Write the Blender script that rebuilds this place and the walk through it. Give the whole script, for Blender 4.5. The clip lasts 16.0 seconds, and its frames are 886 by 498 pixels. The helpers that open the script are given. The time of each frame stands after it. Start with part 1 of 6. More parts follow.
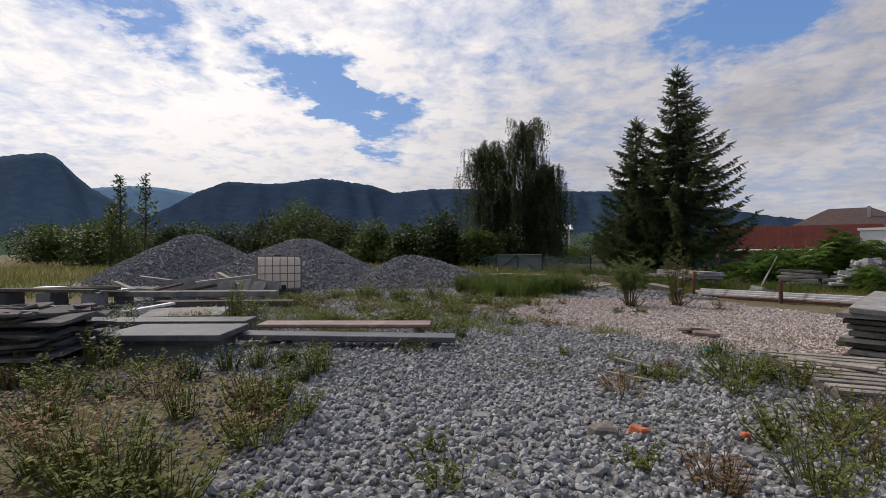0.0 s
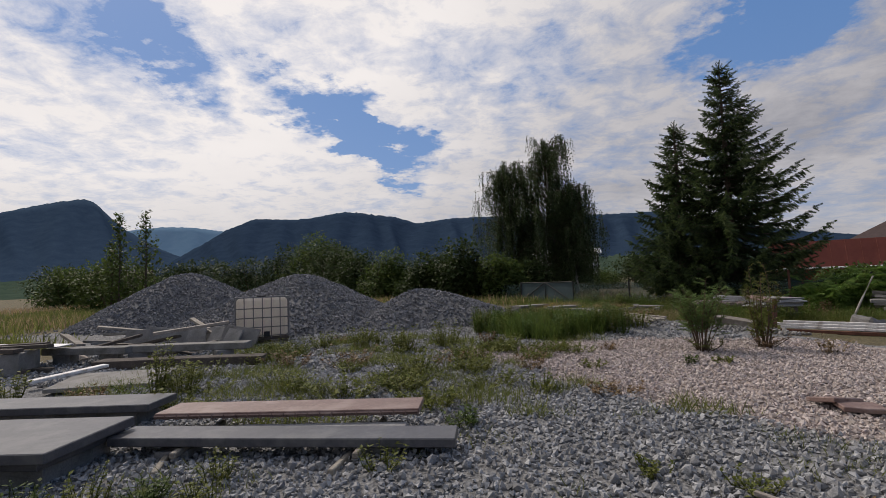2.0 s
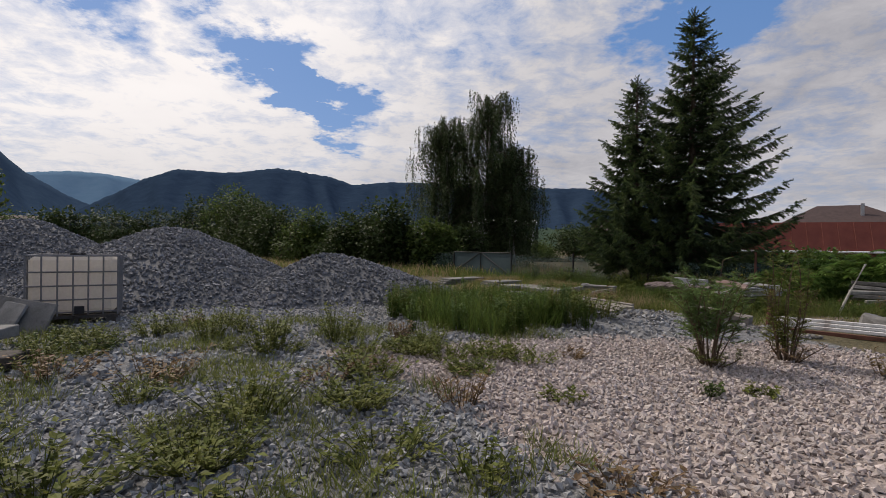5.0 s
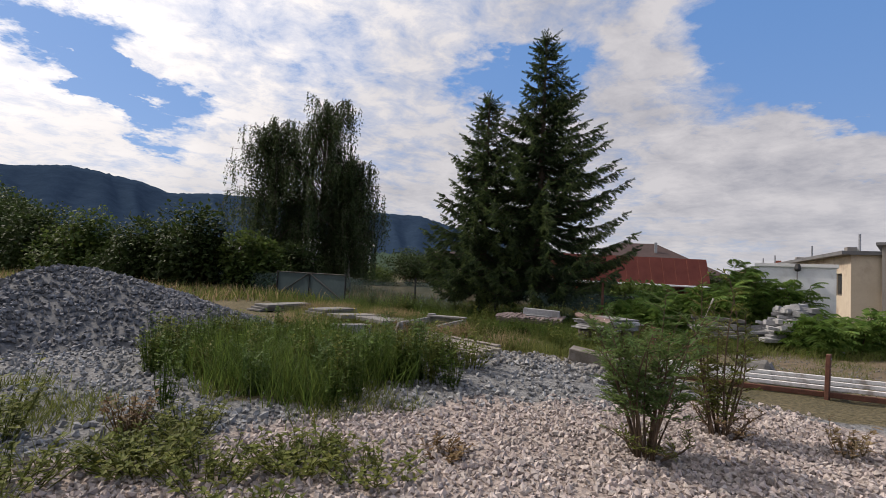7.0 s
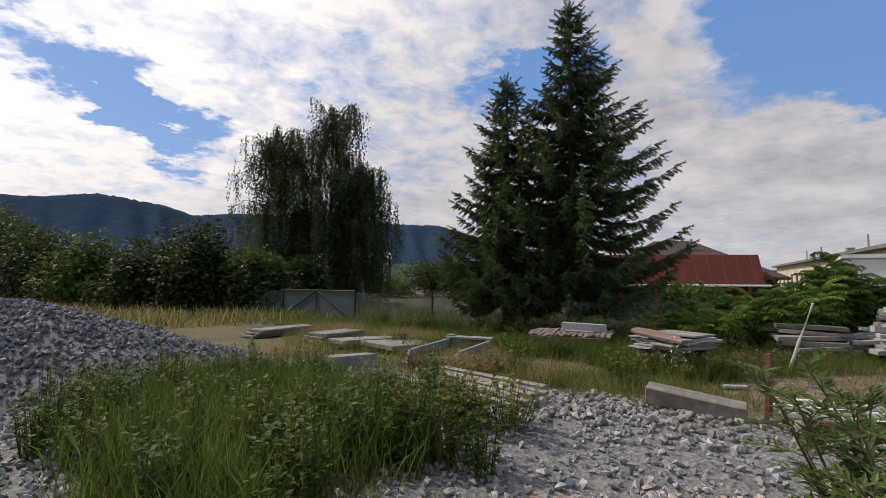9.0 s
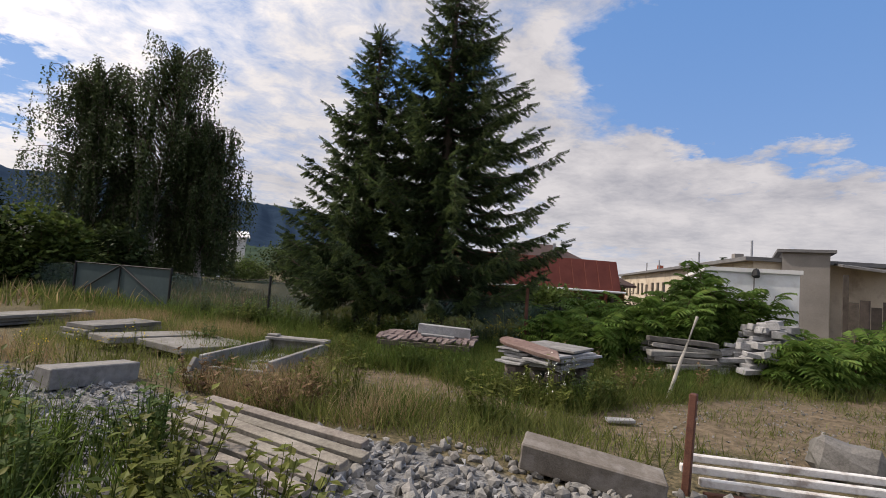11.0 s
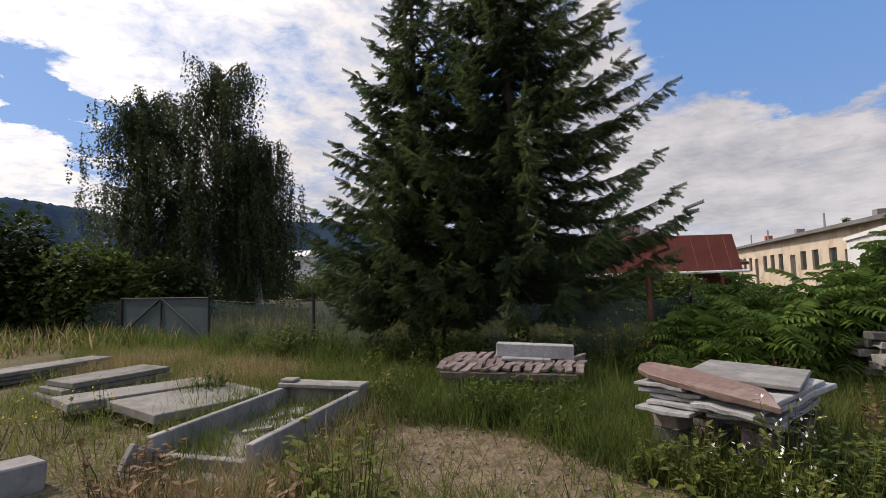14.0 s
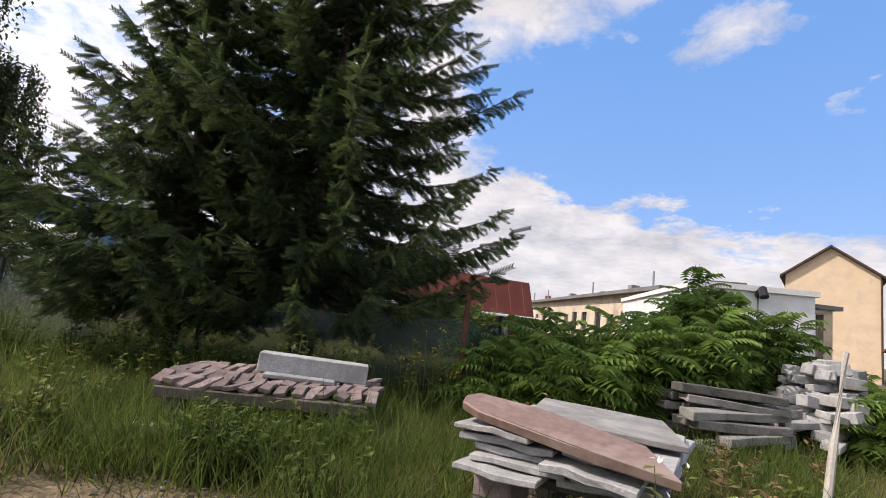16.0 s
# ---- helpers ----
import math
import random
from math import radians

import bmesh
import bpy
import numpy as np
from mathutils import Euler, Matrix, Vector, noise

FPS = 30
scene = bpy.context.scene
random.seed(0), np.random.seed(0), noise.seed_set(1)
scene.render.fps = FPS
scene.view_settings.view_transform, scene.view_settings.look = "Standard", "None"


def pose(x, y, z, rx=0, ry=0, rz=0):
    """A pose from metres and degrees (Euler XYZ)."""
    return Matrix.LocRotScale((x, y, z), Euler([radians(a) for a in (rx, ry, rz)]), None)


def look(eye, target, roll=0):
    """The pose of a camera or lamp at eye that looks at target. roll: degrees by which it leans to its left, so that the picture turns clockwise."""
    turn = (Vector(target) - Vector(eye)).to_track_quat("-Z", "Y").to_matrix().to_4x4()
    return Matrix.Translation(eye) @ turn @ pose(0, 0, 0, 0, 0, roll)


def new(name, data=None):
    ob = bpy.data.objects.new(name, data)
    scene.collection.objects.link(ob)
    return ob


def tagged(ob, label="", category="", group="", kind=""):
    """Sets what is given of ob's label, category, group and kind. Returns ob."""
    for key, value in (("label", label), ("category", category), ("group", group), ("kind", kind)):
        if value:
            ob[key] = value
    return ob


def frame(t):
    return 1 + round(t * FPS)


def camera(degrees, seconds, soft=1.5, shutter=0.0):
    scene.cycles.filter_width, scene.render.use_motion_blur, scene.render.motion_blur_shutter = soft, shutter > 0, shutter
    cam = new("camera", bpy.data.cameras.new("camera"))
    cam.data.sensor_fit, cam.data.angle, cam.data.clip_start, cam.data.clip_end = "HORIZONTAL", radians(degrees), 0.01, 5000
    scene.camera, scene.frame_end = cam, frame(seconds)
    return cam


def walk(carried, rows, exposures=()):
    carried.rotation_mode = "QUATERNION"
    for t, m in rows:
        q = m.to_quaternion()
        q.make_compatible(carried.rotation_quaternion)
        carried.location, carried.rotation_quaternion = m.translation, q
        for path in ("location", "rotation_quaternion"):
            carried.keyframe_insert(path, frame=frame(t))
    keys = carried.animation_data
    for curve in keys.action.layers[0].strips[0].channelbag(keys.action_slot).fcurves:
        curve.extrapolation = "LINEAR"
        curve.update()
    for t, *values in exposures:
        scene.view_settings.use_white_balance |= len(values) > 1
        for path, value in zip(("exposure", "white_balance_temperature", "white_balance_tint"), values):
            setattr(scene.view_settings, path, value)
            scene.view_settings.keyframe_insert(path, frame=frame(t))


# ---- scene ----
# camera and walk
cam = camera(84.5, 16.0, 0.8)
ROWS = [
    (0.0, 0.0, -0.0, 1.323, 90.39, 0.08, 0.0),
    (0.5, 0.067, 0.705, 1.327, 91.16, 0.55, -3.67),
    (1.0, 0.124, 1.334, 1.367, 92.72, 0.96, -2.75),
    (1.5, 0.17, 1.942, 1.428, 93.41, 1.5, -0.31),
    (2.0, 0.316, 2.571, 1.431, 93.83, 2.1, 2.93),
    (2.5, 0.362, 2.971, 1.421, 93.19, -0.19, 2.22),
    (3.0, 0.318, 3.52, 1.409, 90.74, -2.98, -1.61),
    (3.2, 0.327, 3.71, 1.392, 89.21, -1.89, -2.92),
    (5.3, 0.791, 6.366, 1.45, 89.76, -0.74, -4.76),
    (5.5, 0.846, 6.637, 1.457, 89.25, -0.37, -3.93),
    (6.0, 0.943, 7.375, 1.47, 89.97, -2.11, -6.16),
    (6.5, 1.068, 8.048, 1.419, 90.61, -1.8, -14.12),
    (7.0, 1.322, 8.691, 1.39, 93.04, -2.86, -23.95),
    (7.5, 1.586, 9.234, 1.388, 93.62, -2.54, -28.37),
    (8.0, 1.866, 9.736, 1.451, 93.74, -2.61, -27.0),
    (8.5, 2.004, 10.188, 1.488, 95.22, -2.46, -24.53),
    (9.0, 2.207, 10.611, 1.473, 94.01, -0.26, -21.49),
    (9.5, 2.448, 11.009, 1.468, 93.52, -1.25, -25.01),
    (10.0, 2.785, 11.522, 1.493, 93.76, -4.09, -33.14),
    (10.2, 2.939, 11.709, 1.475, 92.77, -3.24, -35.03),
    (12.3, 4.889, 13.588, 1.441, 95.25, -5.42, -38.69),
    (12.5, 4.985, 13.777, 1.457, 94.72, -5.17, -35.78),
    (13.0, 4.955, 14.112, 1.480, 93.74, -1.49, -24.67),
    (13.5, 4.936, 14.315, 1.500, 93.18, -0.46, -21.02),
    (14.0, 5.235, 14.639, 1.433, 93.65, 1.82, -27.68),
    (14.5, 5.516, 14.832, 1.370, 94.17, 6.15, -36.35),
    (15.0, 5.704, 15.152, 1.321, 95.41, 0.33, -42.19),
    (15.5, 6.034, 15.507, 1.183, 93.74, -2.91, -46.45),
    (16.0, 6.347, 15.907, 1.091, 97.98, -6.60, -50.48),
]
walk(cam, [(t, pose(x, y, z, rx, ry, rz)) for t, x, y, z, rx, ry, rz in ROWS],
     [(0, -0.12, 6800, 15), (3, -0.42, 6800, 15), (6, -0.06, 6800, 15), (8.5, 0.14, 6950, 15), (9.5, -0.02, 6950, 15), (12.5, 0.42, 7050, 16), (13.5, 0.12, 6980, 16), (14.5, 0.3, 7000, 16), (15, 0.36, 6950, 16), (16, 0.64, 6950, 16)])

# world, sun and exposure
SUN_AZ, SUN_EL = radians(-42), radians(47)
scene.view_settings.exposure = 0.0
world = bpy.data.worlds.new("sky")
scene.world = world
world.use_nodes = True


class Nodes:
    """Short hand for a node tree."""

    def __init__(self, tree):
        self.t = tree
        tree.nodes.clear()

    def add(self, kind, ins=None, **props):
        n = self.t.nodes.new(kind)
        for k, v in props.items():
            setattr(n, k, v)
        for k, v in (ins or {}).items():
            if isinstance(v, bpy.types.NodeSocket):
                self.t.links.new(v, n.inputs[k])
            else:
                n.inputs[k].default_value = v
        return n

    def math(self, op, a, b=0.0, clamp=False):
        return self.add("ShaderNodeMath", {0: a, 1: b}, operation=op, use_clamp=clamp).outputs[0]

    def vec(self, op, a, b=(0, 0, 0)):
        n = self.add("ShaderNodeVectorMath", {0: a, 1: b}, operation=op)
        return n.outputs["Value" if op in ("DOT_PRODUCT", "LENGTH") else "Vector"]

    def noise(self, vec, scale, detail=4.0, rough=0.55, dist=0.0):
        ins = {"Scale": scale, "Detail": detail, "Roughness": rough, "Distortion": dist}
        if vec is not None:
            ins["Vector"] = vec
        return self.add("ShaderNodeTexNoise", ins).outputs["Fac"]

    def ramp(self, fac, stops):
        n = self.add("ShaderNodeValToRGB", {"Fac": fac})
        els = n.color_ramp.elements
        while len(els) < len(stops):
            els.new(0.5)
        for e, (p, c) in zip(els, stops):
            e.position = p
            e.color = (c, c, c, 1) if isinstance(c, (int, float)) else (*c, 1)
        return n.outputs["Color"]

    def mix(self, fac, a, b):
        def rgba(v):
            return v if isinstance(v, bpy.types.NodeSocket) or len(v) == 4 else (*v, 1)
        return self.add("ShaderNodeMix", {0: fac, 6: rgba(a), 7: rgba(b)}, data_type="RGBA").outputs[2]


n = Nodes(world.node_tree)
sky = n.add("ShaderNodeTexSky", sky_type="NISHITA", sun_disc=False, sun_elevation=SUN_EL, sun_rotation=SUN_AZ, air_density=1.0, dust_density=0.6, ozone_density=2.0)
way = n.add("ShaderNodeTexCoord").outputs["Generated"]
xyz = n.add("ShaderNodeSeparateXYZ", {0: way}).outputs
up = n.math("ADD", n.math("MAXIMUM", xyz[2], 0.0), 0.16)
flat = n.add("ShaderNodeCombineXYZ", {0: n.math("DIVIDE", xyz[0], up), 1: n.math("DIVIDE", xyz[1], up), 2: 0.0}).outputs[0]
billow = n.noise(flat, 1.15, 10.0, 0.62, 0.25)
fine = n.noise(flat, 7.0, 9.0, 0.66, 0.3)
shade = n.noise(flat, 1.7, 5.0, 0.5)
cover = n.math("ADD", n.math("MULTIPLY", billow, 0.52), n.math("MULTIPLY", fine, 0.48))
cover = n.math("ADD", n.math("MULTIPLY", n.math("SUBTRACT", cover, 0.5), 1.7), 0.5)
stir = n.add("ShaderNodeTexNoise", {"Vector": flat, "Scale": 2.6, "Detail": 6.0, "Roughness": 0.65}).outputs["Color"]
blown = n.add("ShaderNodeVectorMath", {0: stir, 1: (0.5, 0.5, 0.5)}, operation="SUBTRACT").outputs[0]
blown = n.add("ShaderNodeVectorMath", {0: blown, 3: 0.3}, operation="SCALE").outputs[0]
bent = n.vec("ADD", way, blown)


def gap(az, el, width, depth, stretch=1.0, tilt=0.0):
    """A break in (or, below zero, a bank of) the cloud cover round a direction, in degrees."""
    a, e, r = radians(az), radians(el), radians(tilt)
    c = Vector((math.sin(a) * math.cos(e), math.cos(a) * math.cos(e), math.sin(e)))
    side = Vector((math.cos(a), -math.sin(a), 0))
    high = side.cross(c) * (1 if side.cross(c).z > 0 else -1)
    u, v = side * math.cos(r) + high * math.sin(r), high * math.cos(r) - side * math.sin(r)
    p = n.math("DIVIDE", n.vec("DOT_PRODUCT", bent, tuple(u)), math.sin(radians(width)) * stretch)
    q = n.math("DIVIDE", n.vec("DOT_PRODUCT", bent, tuple(v)), math.sin(radians(width)))
    front = n.math("GREATER_THAN", n.vec("DOT_PRODUCT", way, tuple(c)), 0.0)
    near = n.math("SUBTRACT", 1.15, n.math("ADD", n.math("MULTIPLY", p, p), n.math("MULTIPLY", q, q)), True)
    wisp = n.math("ADD", n.math("MULTIPLY", fine, 1.3), 0.35)
    return n.math("MULTIPLY", n.math("MULTIPLY", n.math("MULTIPLY", near, front), wisp), depth)


total = n.math("ADD", cover, 0.2)
for g in ((-16, 19, 3.4, 0.4, 2.4, -26), (-9, 15.5, 2.8, 0.4, 2.2, -18), (31, 21.5, 5, 0.4, 1.5, 15), (-40, 27, 6, 0.16, 2.2, -24), (-32, 23, 3, 0.2, 2.4, -30), (2, 25, 4, 0.14, 3.5, -12),
          (70, 22, 12, 0.36, 1.8, -14), (94, 22, 14, 0.3, 2.0, -8), (116, 30, 26, 0.35, 2.0, 0), (79, 28.5, 4.5, -0.42, 1.5, 15), (91, 24, 3, -0.36, 1.2, 30), (75, 8, 8, -0.32, 3.2, -7), (46, 24, 6, -0.22, 1.0, 70), (58, 12, 7, -0.2, 2.0, 0)):
    total = n.math("SUBTRACT", total, gap(*g))
mask = n.ramp(total, [(0.4, 0.0), (0.55, 0.55), (0.74, 1.0)])
low = n.ramp(xyz[2], [(0.0, 0.9), (0.2, 0.1), (0.5, 0.0)])
sunny = n.vec("DOT_PRODUCT", way, (math.sin(SUN_AZ) * math.cos(SUN_EL), math.cos(SUN_AZ) * math.cos(SUN_EL), math.sin(SUN_EL)))
glow = n.ramp(sunny, [(0.0, 0.0), (0.5, 0.1), (0.82, 1.0)])
cloud = n.mix(n.ramp(n.math("ADD", n.math("MULTIPLY", shade, 0.6), n.math("MULTIPLY", fine, 0.4)), [(0.36, 0.0), (0.6, 1.0)]), (3.3, 3.45, 3.9), (6.0, 6.05, 6.25))
cloud = n.mix(n.math("MULTIPLY", glow, 0.8), cloud, (13.0, 12.9, 12.5))
blue = n.mix(0.62, sky.outputs[0], (1.25, 3.3, 7.6))
seen = n.mix(n.math("MULTIPLY", mask, 0.94), blue, cloud)
seen = n.mix(n.math("MULTIPLY", low, 0.6), seen, (5.6, 5.85, 6.3))
back = n.add("ShaderNodeBackground", {"Color": seen, "Strength": 0.1})
n.add("ShaderNodeOutputWorld", {"Surface": back.outputs[0]})

lamp = bpy.data.lights.new("sun", "SUN")
lamp.energy, lamp.angle, lamp.color = 3.0, radians(0.6), (1.0, 0.94, 0.85)
sun = new("sun", lamp)
sun.matrix_world = look((0, 0, 0), (-math.sin(SUN_AZ) * math.cos(SUN_EL), -math.cos(SUN_AZ) * math.cos(SUN_EL), -math.sin(SUN_EL)))


# materials
def surface(name, dark, light, scale=8.0, rough=0.85, bump=0.3, fine=60.0, spread=None, metal=0.0, blot=None, blot_scale=1.5, see=0.0, glassy=0.0, vary=0.25, shine=0.3):
    """A solid with two scales of mottling, relief, and a shift from piece to piece ('island' or 'object')."""
    m = bpy.data.materials.new(name)
    m.use_nodes = True
    n = Nodes(m.node_tree)
    at = n.add("ShaderNodeTexCoord").outputs["Object"]
    big, small = n.noise(at, scale, 5.0, 0.6), n.noise(at, fine, 3.0, 0.6)
    fac = n.math("ADD", n.math("MULTIPLY", big, 0.6), n.math("MULTIPLY", small, 0.4))
    colour = n.mix(n.ramp(fac, [(0.34, 0.0), (0.66, 1.0)]), dark, light)
    if blot:
        colour = n.mix(n.ramp(n.noise(at, blot_scale, 5.0, 0.65), [(0.5, 0.0), (0.66, 0.85)]), colour, blot)
    if spread:
        one = n.add("ShaderNodeNewGeometry").outputs["Random Per Island"] if spread == "island" else n.add("ShaderNodeObjectInfo").outputs["Random"]
        value = n.math("ADD", n.math("MULTIPLY", one, 2 * vary), 1 - vary)
        hue = n.math("ADD", n.math("MULTIPLY", n.math("FRACT", n.math("MULTIPLY", one, 37.7)), 0.03), 0.485)
        colour = n.add("ShaderNodeHueSaturation", {"Hue": hue, "Saturation": 1.0, "Value": value, "Color": colour}).outputs[0]
    r = n.math("ADD", n.math("MULTIPLY", small, 0.2), rough - 0.1)
    b = n.add("ShaderNodeBsdfPrincipled", {"Base Color": colour, "Roughness": r, "Metallic": metal, "Transmission Weight": glassy, "Specular IOR Level": shine})
    if bump:
        bumped = n.add("ShaderNodeBump", {"Strength": bump, "Distance": 0.02, "Height": fac})
        m.node_tree.links.new(bumped.outputs[0], b.inputs["Normal"])
    out = b.outputs[0]
    if see:
        thin = n.add("ShaderNodeBsdfTranslucent", {"Color": colour})
        out = n.add("ShaderNodeMixShader", {0: see, 1: out, 2: thin.outputs[0]}).outputs[0]
    n.add("ShaderNodeOutputMaterial", {"Surface": out})
    return m


def leafy(name, dark, light, see=0.35, rough=0.55, vary=0.35):
    return surface(name, dark, light, 1.3, rough, 0.0, 20.0, "island", see=see, vary=vary, shine=0.15)


GRAVEL = surface("grey_gravel", (0.16, 0.162, 0.165), (0.36, 0.362, 0.365), 14, 0.85, 0.3, 120, "island", vary=0.4)
GRAVEL_OB = surface("grey_stone", (0.13, 0.132, 0.135), (0.3, 0.302, 0.305), 14, 0.85, 0.3, 120, "object", vary=0.3)
PILE = surface("blue_grey_gravel", (0.085, 0.087, 0.094), (0.23, 0.232, 0.242), 14, 0.85, 0.3, 120, "island", vary=0.4)
PINK = surface("pinkish_gravel", (0.3, 0.252, 0.232), (0.5, 0.44, 0.41), 14, 0.85, 0.3, 120, "island", vary=0.3)
GRANITE = surface("grey_granite", (0.15, 0.145, 0.14), (0.28, 0.27, 0.26), 14, 0.7, 0.18, 160, blot=(0.34, 0.33, 0.31), blot_scale=3)
DARKSLAB = surface("dark_polished_stone", (0.055, 0.057, 0.064), (0.1, 0.1, 0.11), 20, 0.4, 0.04, 250, blot=(0.13, 0.13, 0.13), blot_scale=4)
PINKSLAB = surface("reddish_granite", (0.14, 0.088, 0.076), (0.24, 0.165, 0.142), 25, 0.5, 0.06, 250, blot=(0.28, 0.21, 0.185), blot_scale=3)
PALESTONE = surface("pale_rough_stone", (0.2, 0.2, 0.205), (0.42, 0.42, 0.425), 9, 0.85, 0.5, 60, "object", blot=(0.22, 0.22, 0.22), blot_scale=4, vary=0.18)
OLDSTONE = surface("weathered_stone", (0.13, 0.125, 0.12), (0.3, 0.29, 0.275), 6, 0.9, 0.5, 60, "object", blot=(0.1, 0.1, 0.085), blot_scale=3, vary=0.2)
CONCRETE = surface("concrete", (0.17, 0.165, 0.155), (0.29, 0.28, 0.265), 5, 0.9, 0.3, 70, blot=(0.16, 0.15, 0.13), blot_scale=3)
SLATE = surface("dark_weathered_slate", (0.055, 0.052, 0.05), (0.16, 0.15, 0.14), 6, 0.9, 0.6, 50, "object", vary=0.4)
MAUVE = surface("mauve_tile_stone", (0.1, 0.075, 0.074), (0.235, 0.185, 0.18), 10, 0.85, 0.4, 80, "object", vary=0.3)
OLDWOOD = surface("grey_weathered_wood", (0.15, 0.13, 0.11), (0.32, 0.29, 0.25), 5, 0.85, 0.5, 40, "object", vary=0.2)
DARKWOOD = surface("dark_old_wood", (0.05, 0.042, 0.036), (0.13, 0.11, 0.095), 5, 0.9, 0.5, 40, "object", vary=0.25)
WHITEWOOD = surface("chipped_white_painted_wood", (0.6, 0.58, 0.56), (0.78, 0.77, 0.76), 6, 0.6, 0.2, 60, blot=(0.3, 0.25, 0.22), blot_scale=6)
PALEWOOD = surface("bleached_wood", (0.3, 0.28, 0.25), (0.46, 0.44, 0.4), 6, 0.8, 0.3, 60)
RUST = surface("rusty_brown_steel", (0.07, 0.03, 0.022), (0.17, 0.075, 0.05), 9, 0.8, 0.4, 90)
STEEL = surface("galvanised_steel", (0.3, 0.31, 0.33), (0.45, 0.46, 0.48), 9, 0.45, 0.1, 90, metal=0.7)
CAGE = surface("dull_steel_tube", (0.12, 0.12, 0.125), (0.2, 0.2, 0.21), 9, 0.6, 0.1, 90)
BARK = surface("bark", (0.045, 0.035, 0.028), (0.13, 0.1, 0.08), 6, 0.95, 0.8, 40)
BIRCHBARK = surface("white_birch_bark", (0.3, 0.28, 0.26), (0.62, 0.6, 0.57), 4, 0.8, 0.4, 30, blot=(0.05, 0.045, 0.04), blot_scale=5)
TWIG = surface("brown_twig", (0.06, 0.04, 0.028), (0.16, 0.11, 0.07), 9, 0.9, 0.2, 40)
SPRUCE = leafy("spruce_needles", (0.024, 0.04, 0.018), (0.07, 0.103, 0.047), 0.2, 0.7, 0.45)
# young shoots; the lighter tone also paints in sunlit sprays
SPRUCETIP = leafy("fresh_and_sunlit_spruce_tips", (0.055, 0.085, 0.03), (0.11, 0.15, 0.055), 0.3, 0.6, 0.3)
BIRCH = leafy("birch_leaves", (0.034, 0.054, 0.02), (0.088, 0.118, 0.052), 0.36)
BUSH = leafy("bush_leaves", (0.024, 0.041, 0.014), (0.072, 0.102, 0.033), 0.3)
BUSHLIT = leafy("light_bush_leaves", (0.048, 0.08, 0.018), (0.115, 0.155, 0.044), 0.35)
SUMAC = leafy("sumac_leaves", (0.08, 0.14, 0.028), (0.19, 0.29, 0.07), 0.42)
SHRUBLEAF = leafy("feathery_shrub_leaves", (0.075, 0.125, 0.038), (0.175, 0.245, 0.085), 0.5)
GRASS = leafy("green_grass", (0.048, 0.082, 0.016), (0.128, 0.18, 0.042), 0.5, 0.6, 0.45)
MEADOW = leafy("meadow_grass", (0.085, 0.108, 0.026), (0.21, 0.225, 0.072), 0.5)
DRYGRASS = leafy("dry_tan_grass", (0.24, 0.17, 0.09), (0.42, 0.32, 0.19), 0.48)
WEED = leafy("weed_leaves", (0.075, 0.098, 0.02), (0.2, 0.21, 0.055), 0.38)
DEADWEED = leafy("withered_weed", (0.12, 0.075, 0.04), (0.25, 0.17, 0.09), 0.2)
YELLOW = leafy("yellow_petals", (0.6, 0.42, 0.02), (0.8, 0.6, 0.05), 0.3)
WHITEPETAL = leafy("white_petals", (0.7, 0.7, 0.66), (0.85, 0.85, 0.8), 0.3)
PLASTIC = surface("translucent_white_plastic", (0.62, 0.58, 0.53), (0.76, 0.72, 0.67), 2, 0.45, 0.05, 30, see=0.58)
BRICK = surface("orange_brick", (0.28, 0.075, 0.045), (0.4, 0.13, 0.085), 4, 0.9, 0.2, 40)
REDROOF = surface("red_sheet_roof", (0.15, 0.036, 0.024), (0.21, 0.055, 0.038), 2, 0.6, 0.1, 30)
BROWNROOF = surface("brown_tiled_roof", (0.052, 0.034, 0.032), (0.085, 0.056, 0.052), 3, 0.75, 0.3, 30)
GREYROOF = surface("grey_felt_roof", (0.12, 0.12, 0.125), (0.2, 0.2, 0.205), 2, 0.8, 0.2, 30)
WHITEPAINT = surface("white_painted_sheet", (0.68, 0.7, 0.73), (0.78, 0.8, 0.82), 1.5, 0.5, 0.05, 20, blot=(0.6, 0.6, 0.6), blot_scale=2)
PLASTER = surface("peach_plaster", (0.6, 0.46, 0.32), (0.72, 0.57, 0.42), 1.2, 0.9, 0.1, 20, blot=(0.55, 0.44, 0.34), blot_scale=1)
BROWNSTONE = surface("brown_grey_cut_stone", (0.12, 0.105, 0.088), (0.22, 0.195, 0.17), 12, 0.9, 0.4, 90, blot=(0.27, 0.25, 0.23), blot_scale=5)
RUBBLE = surface("grey_rubble", (0.13, 0.126, 0.118), (0.29, 0.278, 0.262), 12, 0.9, 0.4, 80, "island", vary=0.35)
OLDPLASTER = surface("stained_cream_plaster", (0.5, 0.42, 0.32), (0.64, 0.56, 0.45), 0.8, 0.9, 0.1, 20, blot=(0.38, 0.3, 0.23), blot_scale=0.9)
GREYWALL = surface("grey_render", (0.2, 0.185, 0.172), (0.29, 0.272, 0.255), 1, 0.9, 0.1, 20)
WHITEWALL = surface("white_render", (0.68, 0.68, 0.68), (0.8, 0.8, 0.8), 1, 0.9, 0.05, 20)
GLASS = surface("dark_window_glass", (0.02, 0.025, 0.03), (0.04, 0.045, 0.05), 2, 0.15, 0.0, 20)
BLACK = surface("black_plastic", (0.015, 0.015, 0.016), (0.03, 0.03, 0.032), 8, 0.6, 0.0, 60)
REDPAINT = surface("red_painted_steel", (0.3, 0.035, 0.03), (0.42, 0.06, 0.05), 4, 0.5, 0.1, 40)
